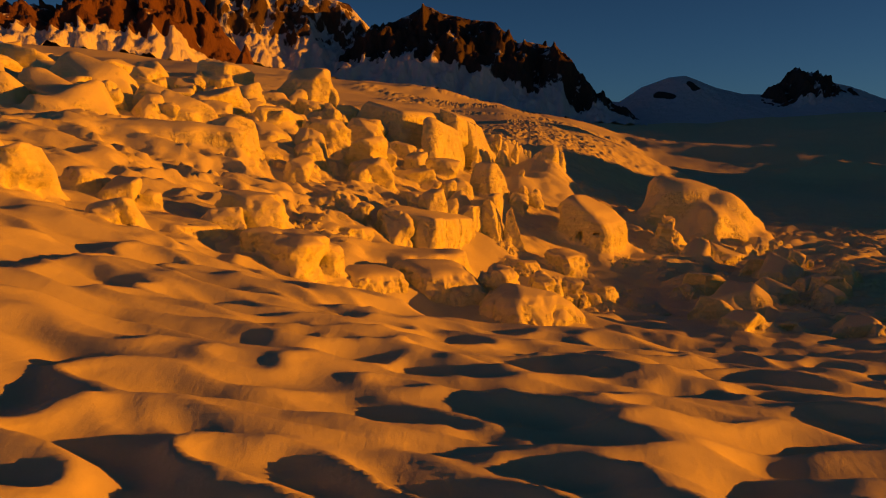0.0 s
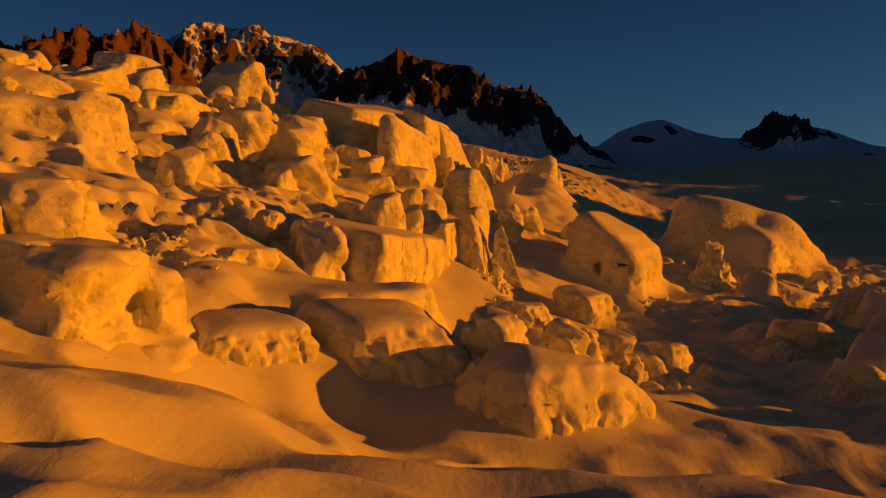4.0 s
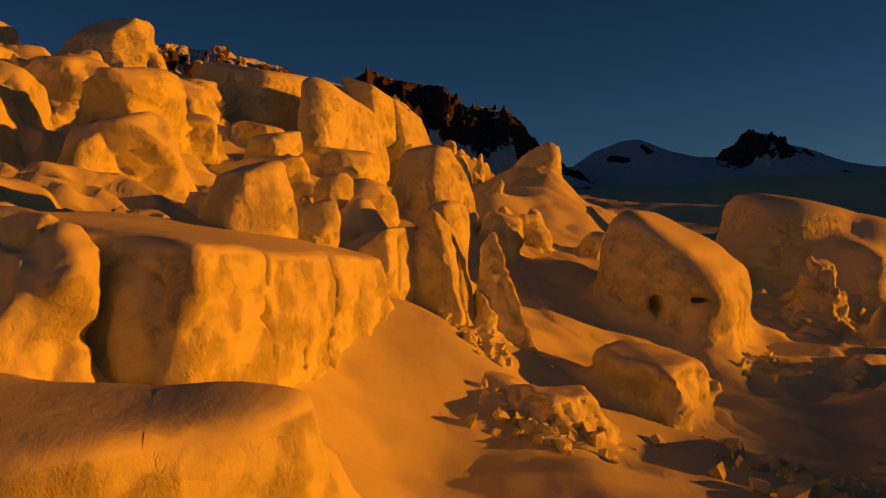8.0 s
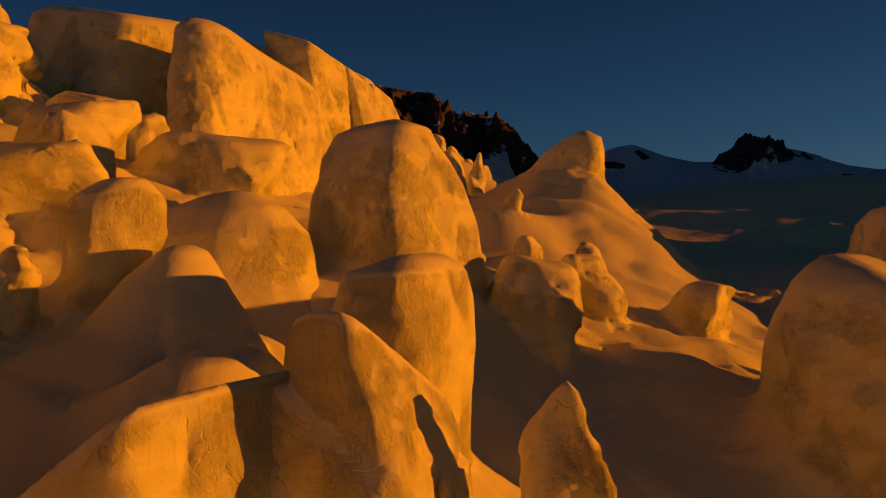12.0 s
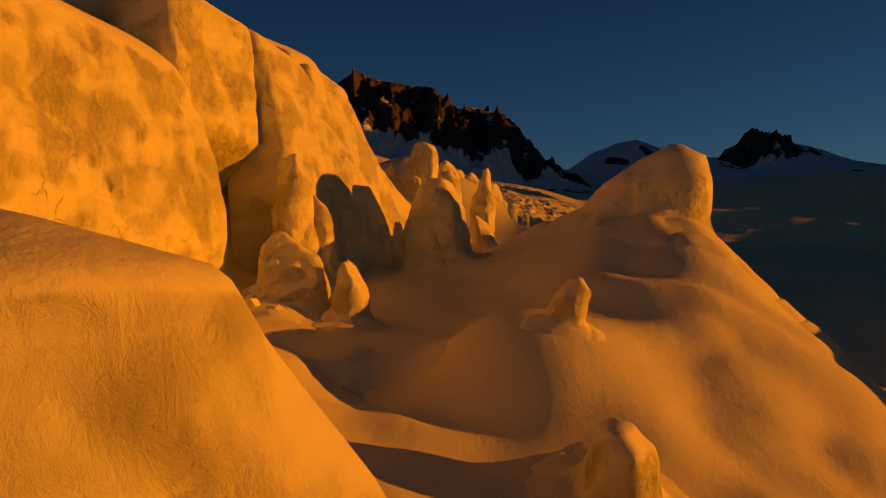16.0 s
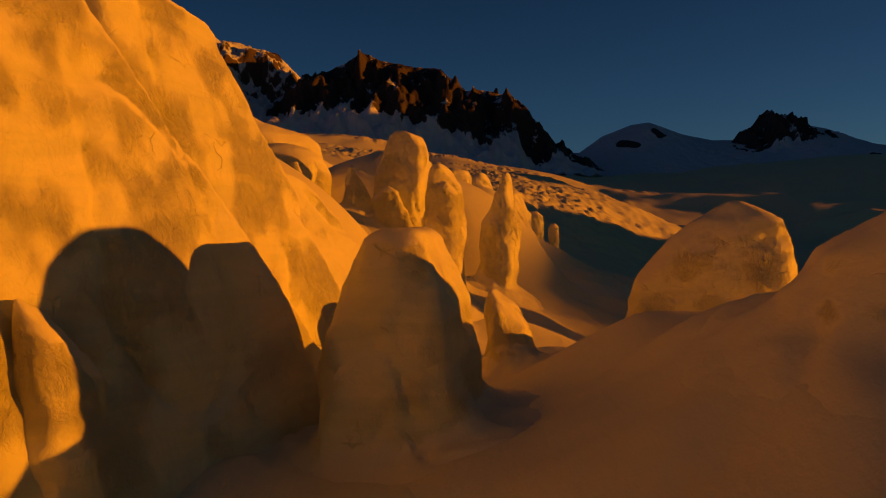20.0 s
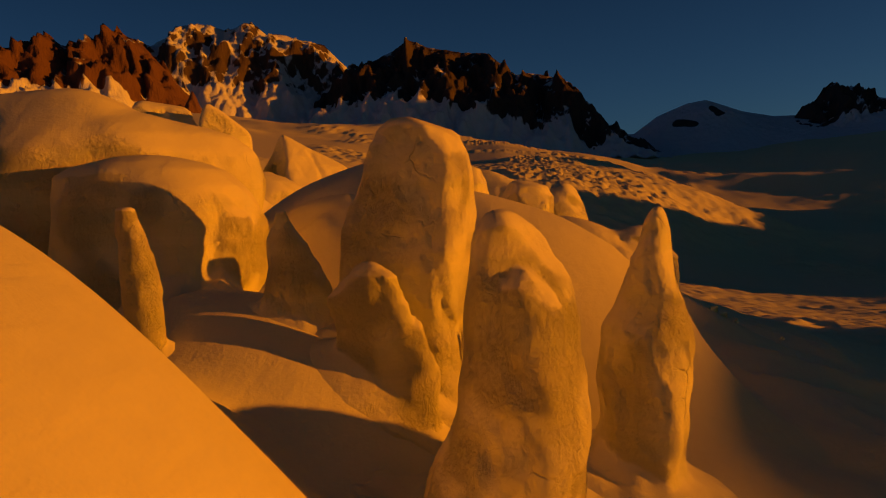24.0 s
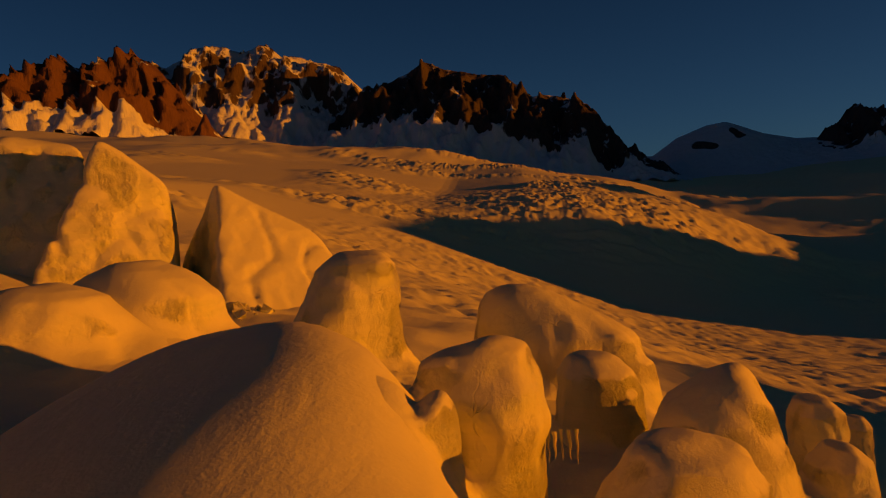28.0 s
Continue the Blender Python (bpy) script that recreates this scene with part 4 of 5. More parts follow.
serac('orange-lit wall of broken glacier ice under smooth snow', 9.7, 328.9, -32.1, 4.6, 3.7, 13.8, lobes=1, drift=0.12, rough=1.1, cracks=0.4, swell=0.25, gentle=0.0, warp=0.04, turn=30, power=3, rows=[(1.0, -2.3, 2.2), (8.6, -1.7, 2.3), (12.4, -1.2, 2.2), (13.8, -0.2, 1.7)], seed=47)
serac('smooth snow hump below the ice blocks', -19.9, 607.0, 22.3, 15.0, 14.0, 7.7, lobes=1, drift=0.12, rough=0.1, cracks=0.4, swell=0.35, gentle=0.0, warp=0.04, facets=0, power=2.2, rows=[(1.0, -7.5, 7.5), (4.4, -6.2, 6.9), (6.6, -4.1, 4.4), (7.7, -1.5, 1.5)], seed=48)
serac('smooth snow hump below the ice blocks', -23.4, 597.0, 21.9, 13.0, 14.0, 6.9, lobes=1, drift=0.12, rough=0.1, cracks=0.4, swell=0.35, gentle=0.0, warp=0.04, facets=0, power=2.2, rows=[(1.0, -6.5, 6.5), (3.9, -5.5, 5.9), (5.8, -3.6, 4.7), (6.9, -0.9, 1.3)], seed=49)
serac('rounded snow dome in the hollow between the towers', -5.8, 532.0, 8.8, 12.2, 12.0, 16.6, lobes=1, drift=0.12, rough=0.1, cracks=0.4, swell=0.35, gentle=0.0, warp=0.04, facets=0, power=2.4, cells=60, rows=[(7.0, -6.1, 4.0), (9.7, -5.9, 5.9), (12.9, -5.6, 6.1), (14.7, -5.5, 5.1), (16.0, -4.9, 3.6), (16.6, -2.5, 1.7)], seed=50)
serac('broad snow hump ending in a small ice cliff', -11.4, 540.0, 7.2, 19.8, 16.0, 23.6, lobes=1, drift=0.05, rough=0.25, cracks=0.4, swell=0.25, gentle=0.0, warp=0.03, turn=12, power=5, cells=80, facets=1, rows=[(7.0, -9.9, 8.5), (11.5, -9.5, 9.2), (14.9, -9.2, 9.6), (17.1, -9.0, 9.9), (19.1, -8.8, 9.7), (20.4, -8.7, 8.2), (21.8, -8.6, 3.2), (23.6, -8.5, -0.4)], seed=51)
serac('fluted ice cliff under rounded snow', 13.1, 226.0, -44.0, 33.0, 20.0, 15.4, lobes=1, drift=0, rough=0.55, cracks=1, swell=0.25, gentle=0.0, warp=0.04, turn=36, power=3, cells=84, facets=1, cuts=[(-70, 0.75, 0.6)], rows=[(1.0, -16.5, 16.5), (7.1, -16.1, 15.6), (10.8, -14.9, 11.3), (13.3, -12.4, 7.1), (15.4, -7.5, -2.7)], seed=54)
serac('rounded block of glacier ice with a thick snow cap', -25.5, 372.8, -3.1, 6.8, 5.5, 7.5, lobes=1, drift=0.12, rough=0.7, cracks=0.4, swell=0.25, gentle=0.0, warp=0.04, turn=35, power=3, rows=[(1.0, -3.4, 2.9), (4.4, -3.1, 3.3), (6.1, -1.8, 3.4), (7.5, 0.4, 2.4)], seed=57)
serac('rounded block of glacier ice with a thick snow cap', -13.7, 351.1, -13.7, 7.8, 6.1, 12.2, lobes=1, drift=0.12, rough=0.35, cracks=0.4, swell=0.25, gentle=0.0, warp=0.02, turn=35, power=3, cells=60, facets=0, rows=[(1.0, -3.9, 0.9), (5.9, -3.8, 2.1), (8.7, -3.6, 3.9), (11.1, -3.0, 3.7), (12.2, -1.2, 2.6)], seed=58)
serac('smooth snow-covered hump of ice', -13.7, 372.0, -10.4, 20.0, 12.0, 9.5, lobes=1, drift=0.12, rough=0.25, cracks=0.4, swell=0.35, gentle=0.0, warp=0.02, facets=0, turn=-5, power=2.4, cells=56, rows=[(1.0, -10.0, 10.0), (5.9, -7.4, 9.4), (8.3, -3.0, 7.2), (9.5, 0.9, 4.8)], seed=59)
serac('orange-lit wall of broken glacier ice under smooth snow', -17.8, 345.8, -12.9, 4.4, 3.5, 7.4, lobes=1, drift=0.12, rough=0.8, cracks=0.4, swell=0.25, gentle=0.0, warp=0.04, turn=35, power=3.5, rows=[(1.0, -2.2, 2.0), (6.0, -1.1, 2.2), (7.4, -0.1, 1.4)], seed=60)
serac('smooth snow-covered hump of ice', -6.4, 340.0, -18.6, 15.6, 14.0, 7.5, lobes=1, drift=0.12, rough=0.12, cracks=0.4, swell=0.35, gentle=0.0, warp=0.01, facets=0, turn=-10, power=2.1, cells=64, rows=[(-7.0, -8.4, 8.4), (1.0, -7.8, 7.8), (3.8, -5.5, 6.2), (5.4, -3.8, 5.1), (7.0, -1.2, 4.0), (7.5, 0.4, 3.5)], seed=61)
serac('upright tower of glacier ice with a snow-rounded head', 8.9, 524.5, 11.9, 6.8, 5.0, 14.0, lobes=1, drift=0.12, rough=0.35, cracks=0.4, swell=0.25, gentle=0.0, warp=0.04, turn=-14, power=4.5, cells=74, facets=0, cuts=[(-12, 0.84, 0.06)], rows=[(1.0, -3.4, 2.5), (5.4, -3.2, 2.8), (8.5, -2.9, 3.4), (11.0, -2.3, 3.4), (12.2, -1.9, 3.1), (13.3, -1.4, 2.4), (14.0, -0.7, 0.7)], mat=RIPPLED, seed=62)
serac('upright tower of glacier ice with a snow-rounded head', 12.2, 514.0, 3.9, 7.4, 6.0, 17.3, lobes=1, drift=0.12, rough=0.35, cracks=0.4, swell=0.25, gentle=0.0, warp=0.04, turn=-14, power=3, cells=78, facets=0, cuts=[(-15, 0.86, 0.12)], rows=[(1.0, -3.7, 3.6), (5.9, -2.9, 3.6), (8.4, -2.3, 3.7), (10.8, -1.3, 3.7), (13.2, -0.9, 3.5), (15.2, -0.4, 3.1), (16.6, 0.1, 2.4), (17.3, 0.7, 1.7)], mat=RIPPLED, seed=63)
serac('upright tower of glacier ice with a snow-rounded head', 19.9, 528.5, 5.9, 6.2, 5.0, 15.2, lobes=1, drift=0.12, rough=0.35, cracks=0.4, swell=0.25, gentle=0.0, warp=0.04, turn=-20, power=2.8, cells=64, facets=0, cuts=[(-25, 0.85, 0.2)], rows=[(1.0, -3.1, 2.3), (6.4, -2.7, 3.0), (9.1, -2.3, 3.1), (11.4, -1.1, 2.5), (13.8, 0.0, 2.0), (15.2, 0.8, 1.6)], mat=RIPPLED, seed=64)
serac('rounded ice boulder with a rough lit side', 23.2, 549.5, 11.0, 6.4, 7.0, 8.8, lobes=1, drift=0.12, rough=0.5, cracks=0.4, swell=0.25, gentle=0.0, warp=0.04, power=2.8, turn=-15, cells=60, facets=0, cuts=[(-20, 0.85, -0.05)], rows=[(1.0, -2.4, 2.8), (3.5, -2.2, 3.1), (5.0, -3.1, 3.2), (7.0, -3.2, 2.8), (8.3, -2.4, 2.2), (8.8, -0.7, 1.5)], mat=RIPPLED, seed=65)
serac('thin curved shard of ice', 4.1, 522.7, 16.6, 3.4, 1.4, 5.3, lobes=1, drift=0.12, rough=0.15, cracks=0.4, swell=0.35, gentle=0.0, warp=0.04, facets=0, power=2.2, rows=[(1.0, -1.7, 1.7), (2.8, -1.5, 1.0), (4.1, -1.3, 0.1), (5.3, -0.9, -0.5)], seed=66)
serac('thin curved shard of ice', 7.9, 520.7, 13.7, 4.8, 1.4, 5.7, lobes=1, drift=0.12, rough=0.15, cracks=0.4, swell=0.35, gentle=0.0, warp=0.04, facets=0, power=2.2, turn=-10, rows=[(1.0, -1.4, 2.4), (3.0, -2.0, 1.7), (4.2, -2.4, 1.2), (5.1, -1.6, 0.9), (5.7, -0.8, -0.2)], seed=67)
serac('thin upright fin of glacier ice', -1.9, 519.6, 18.1, 1.8, 1.2, 4.2, lobes=1, drift=0.12, rough=0.15, cracks=0.4, swell=0.35, gentle=0.0, warp=0.04, facets=0, power=2.2, rows=[(1.0, -0.8, 0.9), (2.3, -0.8, 0.6), (3.3, -0.9, 0.2), (4.2, -0.8, -0.1)], seed=68)
serac('rounded block of glacier ice with a thick snow cap', 10.7, 470.5, 4.7, 8.8, 9.0, 9.7, lobes=1, drift=0.12, rough=0.35, cracks=0.4, swell=0.25, gentle=0.0, warp=0.04, turn=-12, power=5, cells=68, rows=[(1.0, -4.4, 4.4), (4.6, -3.7, 3.8), (6.1, -3.2, 3.6), (7.7, -2.7, 3.0), (9.1, -2.0, 2.5), (9.7, -1.1, 1.8)], seed=69)
serac('thin upright fin of glacier ice', 17.1, 481.5, 3.0, 4.0, 5.0, 7.6, lobes=1, drift=0.12, rough=0.35, cracks=0.4, swell=0.25, gentle=0.0, warp=0.04, turn=-12, power=2.6, cells=56, rows=[(1.0, -2.0, 1.9), (3.2, -1.9, 2.0), (4.8, -1.8, 1.5), (6.4, -1.7, 0.5), (7.6, -1.5, -0.5)], seed=70)
serac('orange-lit wall of broken glacier ice under smooth snow', 40.9, 516.5, -0.4, 20.0, 9.0, 16.8, lobes=1, drift=0.12, rough=0.6, cracks=0.4, swell=0.25, gentle=0.0, warp=0.04, turn=-18, power=3.4, cells=64, cuts=[(-40, 0.75, 0.1)], rows=[(1.0, -10.0, 9.9), (5.0, -8.9, 10.0), (9.0, -7.8, 9.4), (12.4, -4.7, 9.0), (14.8, -2.1, 8.3), (16.8, 1.6, 3.9)], seed=71)
serac('upright tower of glacier ice with a snow-rounded head', -3.2, 451.9, 5.5, 4.8, 3.9, 10.2, lobes=1, drift=0.12, rough=0.35, cracks=0.4, swell=0.25, gentle=0.0, warp=0.04, turn=35, power=3.4, cells=60, rows=[(1.0, -2.4, 1.8), (5.2, -2.4, 2.2), (7.2, -2.2, 2.4), (9.3, -1.7, 1.9), (10.2, -0.3, 0.9)], seed=72)
serac('thin upright fin of glacier ice', -1.3, 458.5, 3.0, 3.6, 5.0, 10.9, lobes=1, drift=0.12, rough=0.35, cracks=0.4, swell=0.25, gentle=0.0, warp=0.04, turn=5, power=2.6, rows=[(1.0, -1.8, 1.8), (5.7, -1.8, 1.6), (8.4, -1.5, 0.7), (10.9, -1.1, -0.2)], seed=73)
serac('rounded block of glacier ice with a thick snow cap', -2.9, 447.5, -2.4, 6.8, 5.0, 10.4, lobes=1, drift=0.12, rough=0.6, cracks=0.4, swell=0.25, gentle=0.0, warp=0.04, power=2.8, cells=56, turn=-10, rows=[(1.0, -3.2, 3.3), (4.8, -3.4, 3.4), (7.4, -3.4, 3.2), (9.3, -2.9, 0.7), (10.4, -1.8, -0.8)], seed=74)
serac('rounded block of glacier ice with a thick snow cap', 2.6, 445.0, -3.2, 3.8, 4.0, 9.2, lobes=1, drift=0.12, rough=0.35, cracks=0.4, swell=0.25, gentle=0.0, warp=0.04, power=2.6, turn=-15, rows=[(1.0, -1.8, 1.7), (5.2, -1.9, 1.8), (7.7, -1.2, 1.9), (9.2, -0.3, 1.2)], seed=75)
serac('leaning block of layered ice on a snow mound', 34.7, 463.0, -2.1, 14.6, 10.0, 18.8, lobes=1, drift=0.05, rough=0.35, cracks=0.4, swell=0.25, gentle=0.0, warp=0.04, turn=-20, power=3, cells=64, cuts=[(-55, 0.7, -0.2)], rows=[(1.0, -0.8, 5.8), (6.0, -1.3, 6.2), (9.2, -5.6, 6.6), (12.4, -7.3, 7.2), (14.8, -6.3, 7.3), (17.3, -2.1, 6.3), (18.8, 1.5, 3.7)], seed=76)
serac('curled finger of ice', 19.1, 431.2, -2.0, 4.8, 2.5, 5.5, lobes=1, drift=0.12, rough=0.15, cracks=0.4, swell=0.35, gentle=0.0, warp=0.04, facets=0, power=2.2, rows=[(1.0, -2.4, 0.5), (2.6, -1.4, 1.8), (4.3, -0.3, 2.4), (5.5, 0.7, 1.7)], seed=77)
serac('large snow-plastered block with a rippled ice face', 2.2, 381.3, -19.0, 19.2, 14.6, 25.7, lobes=1, drift=0.1, rough=0.25, cracks=0, swell=0.25, gentle=0.0, warp=0.04, turn=46, power=4, cells=84, facets=0, rows=[(1.0, -9.6, 8.6), (6.5, -8.3, 9.4), (10.9, -7.9, 9.6), (15.3, -7.8, 8.5), (19.2, -7.5, 7.1), (22.0, -6.5, 5.9), (24.5, -5.0, 4.4), (25.7, -2.8, -0.0)], mat=RIPPLED, seed=78)
serac('rounded block of glacier ice with a thick snow cap', 4.4, 344.5, -15.5, 9.4, 13.0, 8.9, lobes=1, drift=0.12, rough=0.35, cracks=0.4, swell=0.25, gentle=0.0, warp=0.04, turn=-15, power=3, cells=60, rows=[(1.0, -0.5, 3.9), (3.5, -3.5, 4.5), (5.4, -4.7, 4.7), (7.9, -3.4, 4.1), (8.9, -0.2, 2.6)], seed=79)
serac('great rounded ice boulder with a lit overhanging edge', 47.0, 367.0, -43.6, 33.0, 30.0, 36.4, lobes=1, drift=0.05, rough=0.4, cracks=0.4, swell=0.25, gentle=0.0, warp=0.04, turn=-32, power=3.6, cells=84, facets=0, pits=[(-7.0, -13.8, 18.8, 0.5, 5, 1.2), (-0.6, -14.1, 20.2, 1.3, 2.6, 0.55), (4.8, -12.1, 14, 0.5, 5, 0.5)], rows=[(1.0, -16.1, 14.0), (7.1, -15.1, 14.3), (14.2, -14.1, 15.6), (19.5, -15.7, 16.5), (24.8, -16.5, 15.4), (29.2, -16.4, 10.1), (33.7, -14.1, 1.4), (36.4, -11.0, -3.9)], seed=84)
serac('rounded block of glacier ice with a thick snow cap', 1.6, 583.0, 21.3, 9.8, 10.0, 8.3, lobes=1, drift=0.12, rough=0.5, cracks=0.4, swell=0.25, gentle=0.0, warp=0.02, turn=10, power=4, cells=68, facets=0, cuts=[(-52, 0.5, 0.0)], rows=[(1.0, -4.9, 4.6), (4.1, -2.7, 4.8), (6.0, -1.6, 4.9), (7.6, -0.7, 4.4), (8.3, 0.4, 3.6)], seed=85)
serac('rounded block of glacier ice with a thick snow cap', 10.6, 566.0, 21.1, 5.6, 6.0, 5.1, lobes=1, drift=0.12, rough=0.35, cracks=0.4, swell=0.25, gentle=0.0, warp=0.04, power=2.6, cells=60, turn=-15, cuts=[(-40, 0.8, -0.1)], rows=[(1.0, -1.3, 2.3), (2.2, -1.4, 2.8), (3.5, -2.8, 2.6), (4.7, -2.2, 2.0), (5.1, -0.0, 1.0)], seed=86)
serac('rounded block of glacier ice with a thick snow cap', 15.2, 588.0, 18.4, 11.4, 8.0, 8.7, lobes=1, drift=0.12, rough=0.35, cracks=0.4, swell=0.25, gentle=0.0, warp=0.04, power=2.5, cells=60, cuts=[(-40, 0.75, 0.1)], rows=[(1.0, -5.6, 5.7), (3.8, -5.4, 5.5), (5.2, -5.7, 4.6), (6.6, -5.7, 2.0), (8.1, -5.2, -0.7), (8.7, -4.1, -2.4)], seed=87)
serac('rounded block of glacier ice with a thick snow cap', 15.8, 576.5, 19.5, 4.4, 5.0, 4.6, lobes=1, drift=0.12, rough=0.35, cracks=0.4, swell=0.35, gentle=0.0, warp=0.04, facets=0, power=2.2, rows=[(1.0, -2.2, 2.2), (2.6, -2.1, 2.2), (3.7, -2.0, 1.7), (4.6, -1.3, 0.6)], seed=88)
serac('rounded block of glacier ice with a thick snow cap', 19.6, 570.5, 17.4, 8.0, 9.0, 6.8, lobes=1, drift=0.12, rough=0.35, cracks=0.4, swell=0.25, gentle=0.0, warp=0.04, power=2.8, cells=64, turn=-15, cuts=[(-30, 0.85, 0.25)], rows=[(1.0, -4.0, 4.0), (3.5, -3.6, 3.5), (5.1, -2.9, 2.9), (6.2, -1.2, 2.2), (6.8, 0.4, 1.5)], seed=89)
serac('rounded block of glacier ice with a thick snow cap', 15.9, 559.0, 20.1, 6.0, 6.0, 4.0, lobes=1, drift=0.12, rough=0.35, cracks=0.4, swell=0.25, gentle=0.0, warp=0.04, power=2.6, cells=56, turn=-15, rows=[(1.0, -3.0, 3.0), (2.5, -2.5, 2.9), (3.5, -1.7, 2.3), (4.0, -1.2, 0.7)], seed=90)
serac('rounded block of glacier ice with a thick snow cap', 31.8, 594.5, 12.6, 3.8, 5.0, 5.4, lobes=1, drift=0.12, rough=0.35, cracks=0.4, swell=0.35, gentle=0.0, warp=0.04, facets=0, power=2.2, rows=[(1.0, -1.9, 1.8), (2.9, -1.8, 1.9), (4.4, -1.7, 1.8), (5.4, -1.1, 0.7)], seed=91)
serac('rounded block of glacier ice with a thick snow cap', 28.1, 580.5, 13.1, 3.4, 5.0, 5.2, lobes=1, drift=0.12, rough=0.35, cracks=0.4, swell=0.35, gentle=0.0, warp=0.04, facets=0, power=2.2, rows=[(1.0, -1.7, 1.6), (2.7, -1.6, 1.7), (4.2, -1.4, 1.6), (5.2, -0.6, 0.5)], seed=92)
serac('rounded block of glacier ice with a thick snow cap', 36.3, 599.5, 12.3, 2.2, 3.0, 3.3, lobes=1, drift=0.12, rough=0.35, cracks=0.4, swell=0.35, gentle=0.0, warp=0.04, facets=0, power=2.2, rows=[(1.0, -1.1, 1.0), (2.4, -1.0, 1.1), (3.3, -0.5, 0.4)], seed=93)
serac('thin upright fin of glacier ice', 9.2, 559.5, 22.3, 1.8, 3.0, 3.2, lobes=1, drift=0.12, rough=0.35, cracks=0.4, swell=0.35, gentle=0.0, warp=0.04, facets=0, power=2.2, rows=[(1.0, -0.9, 0.9), (2.0, -0.7, 0.8), (2.8, -0.4, 0.7), (3.2, 0.2, 0.5)], seed=94)
serac("sheer orange-lit ice cliff under a smooth snow roof", -20.3, 297.0, -35, 44, 24, 23.2, turn=71, cliff=-19, slope=(0.2, 0.03), sides=4, gentle=0.25, taper=0.02, lobes=1, keen=0.25, drift=0.0, rough=0.55, cracks=0.9, swell=0.4, jitter=0.25, warp=0.05, splits=[(5.5, 0.4, 1.6), (-9.0, 0.3, 1.0)], cells=110, seed=97)
serac("huge domed ice block with sheer faces", -37, 463, 2, 66, 44, 35, turn=57, cliff=-33, slope=(0.25, 0.0), gentle=0.2, sides=4, lobes=1, drift=0.05, keen=0.7, swell=0.35, rough=0.6, jitter=0.3, warp=0.06, pits=[(20, -14.8, 12, 2.8, 2.8, 5.5), (28.5, -2.5, 20, 1.6, 1.6, 4.5)], splits=[(-6, 1.0, 4), (9, 0.8, 3)], cells=104, seed=98)


# blocks broken along flat planes, placed by their own planes
def block(label, x, y, z, w, d, h, planes, seed, cells=72, rough=0.5, **more):
    return serac(label, x, y, z, w, d, h, gentle=0.0, lobes=1, drift=0.0, rough=rough, cracks=0.5, swell=more.pop("swell", 0.12), warp=more.pop("warp", 0.015), planes=planes, seed=seed, cells=cells, **more)


SHELF = "snow-covered ice shelf with a broken lit front"
block(SHELF, -27, 221, -36, 26, 26, 12, [(-53, 8, -25, 216, -27), (37, 2, -18, 221.5, -27), (-143, 20, -32, 211, -26), (-53, 81, -26, 217, -24.4), (127, 40, -36, 232, -28)], 52, 84, rough=0.7, swell=0.25, blunt=0.07)
block(SHELF, -8, 232, -37, 22, 26, 13, [(-65, 14, -8, 224.5, -27.5), (217, 4, -15.8, 223, -27), (12, 40, -1, 229, -27), (-60, 80, -9, 228, -24.5), (115, 40, -15, 246, -28)], 53, 84, rough=0.7, swell=0.3, blunt=0.07)
SHARD = "angular shard of broken glacier ice with a lit face"
block(SHARD, -4, 328.5, -26, 16, 12, 16, [(-35, 8, -1.4, 325.8, -15), (150, 50, -1.6, 328.3, -11.6), (12, -24, 1.4, 329, -15.8), (90, 0, -4, 334, -16), (190, 15, -11, 330, -15), (-100, 10, -7, 323.4, -16)], 41, 84, rough=0.42)
block(SHARD, 3.5, 331, -28, 13, 12, 19, [(-118, 8, 1.5, 327.5, -14), (-22, 17, 5.2, 328.5, -14), (65, 58, 2.2, 330, -9.6), (12, 6, 8, 331, -18), (95, 0, 4, 336, -16), (185, 20, -0.8, 331, -13)], 42, 84, rough=0.42, cliff=-60, splits=[(2.4, 0.5, 4)])
block("thin leaning plate of glacier ice", 11, 330.5, -26, 5.5, 5, 15, [(-95, 5, 11, 329.2, -16), (15, 16, 12.2, 330, -15), (187, 9, 9.3, 330, -15), (85, 2, 11, 331.4, -16), (170, 40, 10.4, 330, -12.4)], 43, 60)
SLAB = "tall flat slab of split glacier ice"
block(SLAB, -3.5, 464, 1, 14, 24, 30, [(-20, 13.5, -0.8, 465.3, 17.1), (70, 38, 0.1, 468, 21.2), (160, 0, -8.5, 465, 10), (-110, 0, -4, 455, 10), (0, 66, -3, 464, 27)], 55, 88, rough=0.12, cliff=-20)
block(SLAB, 0.5, 477, 1, 12, 20, 28, [(-20, 13.5, 0.7, 478.4, 24.4), (70, 27, 2.9, 481, 19), (160, 0, -6, 476, 10), (-110, 0, -2, 468, 10), (90, 80, 0, 477, 27)], 56, 84, rough=0.12)
block("smooth ice block behind the slabs", 2, 490, 2, 14, 18, 19, [(-20, 25, 4, 488, 14.4), (68, 45, 6, 494, 14.5), (0, 75, 2.2, 488, 18.8), (165, 20, -4, 490, 14), (-110, 0, 0, 481, 10)], 80, 70, rough=0.2)
BUTTRESS = "overhanging buttress of the huge ice block"
block(BUTTRESS, -14, 456, 12, 20, 18, 23, [(-30, 5, -8.5, 453.5, 20), (-120, 0, -17, 449, 20), (60, 0, -7.0, 456, 20), (-30, -52, -9, 454, 16.5), (0, 66, -3, 464, 27), (150, 0, -17, 462, 20)], 81, 72, rough=0.4)
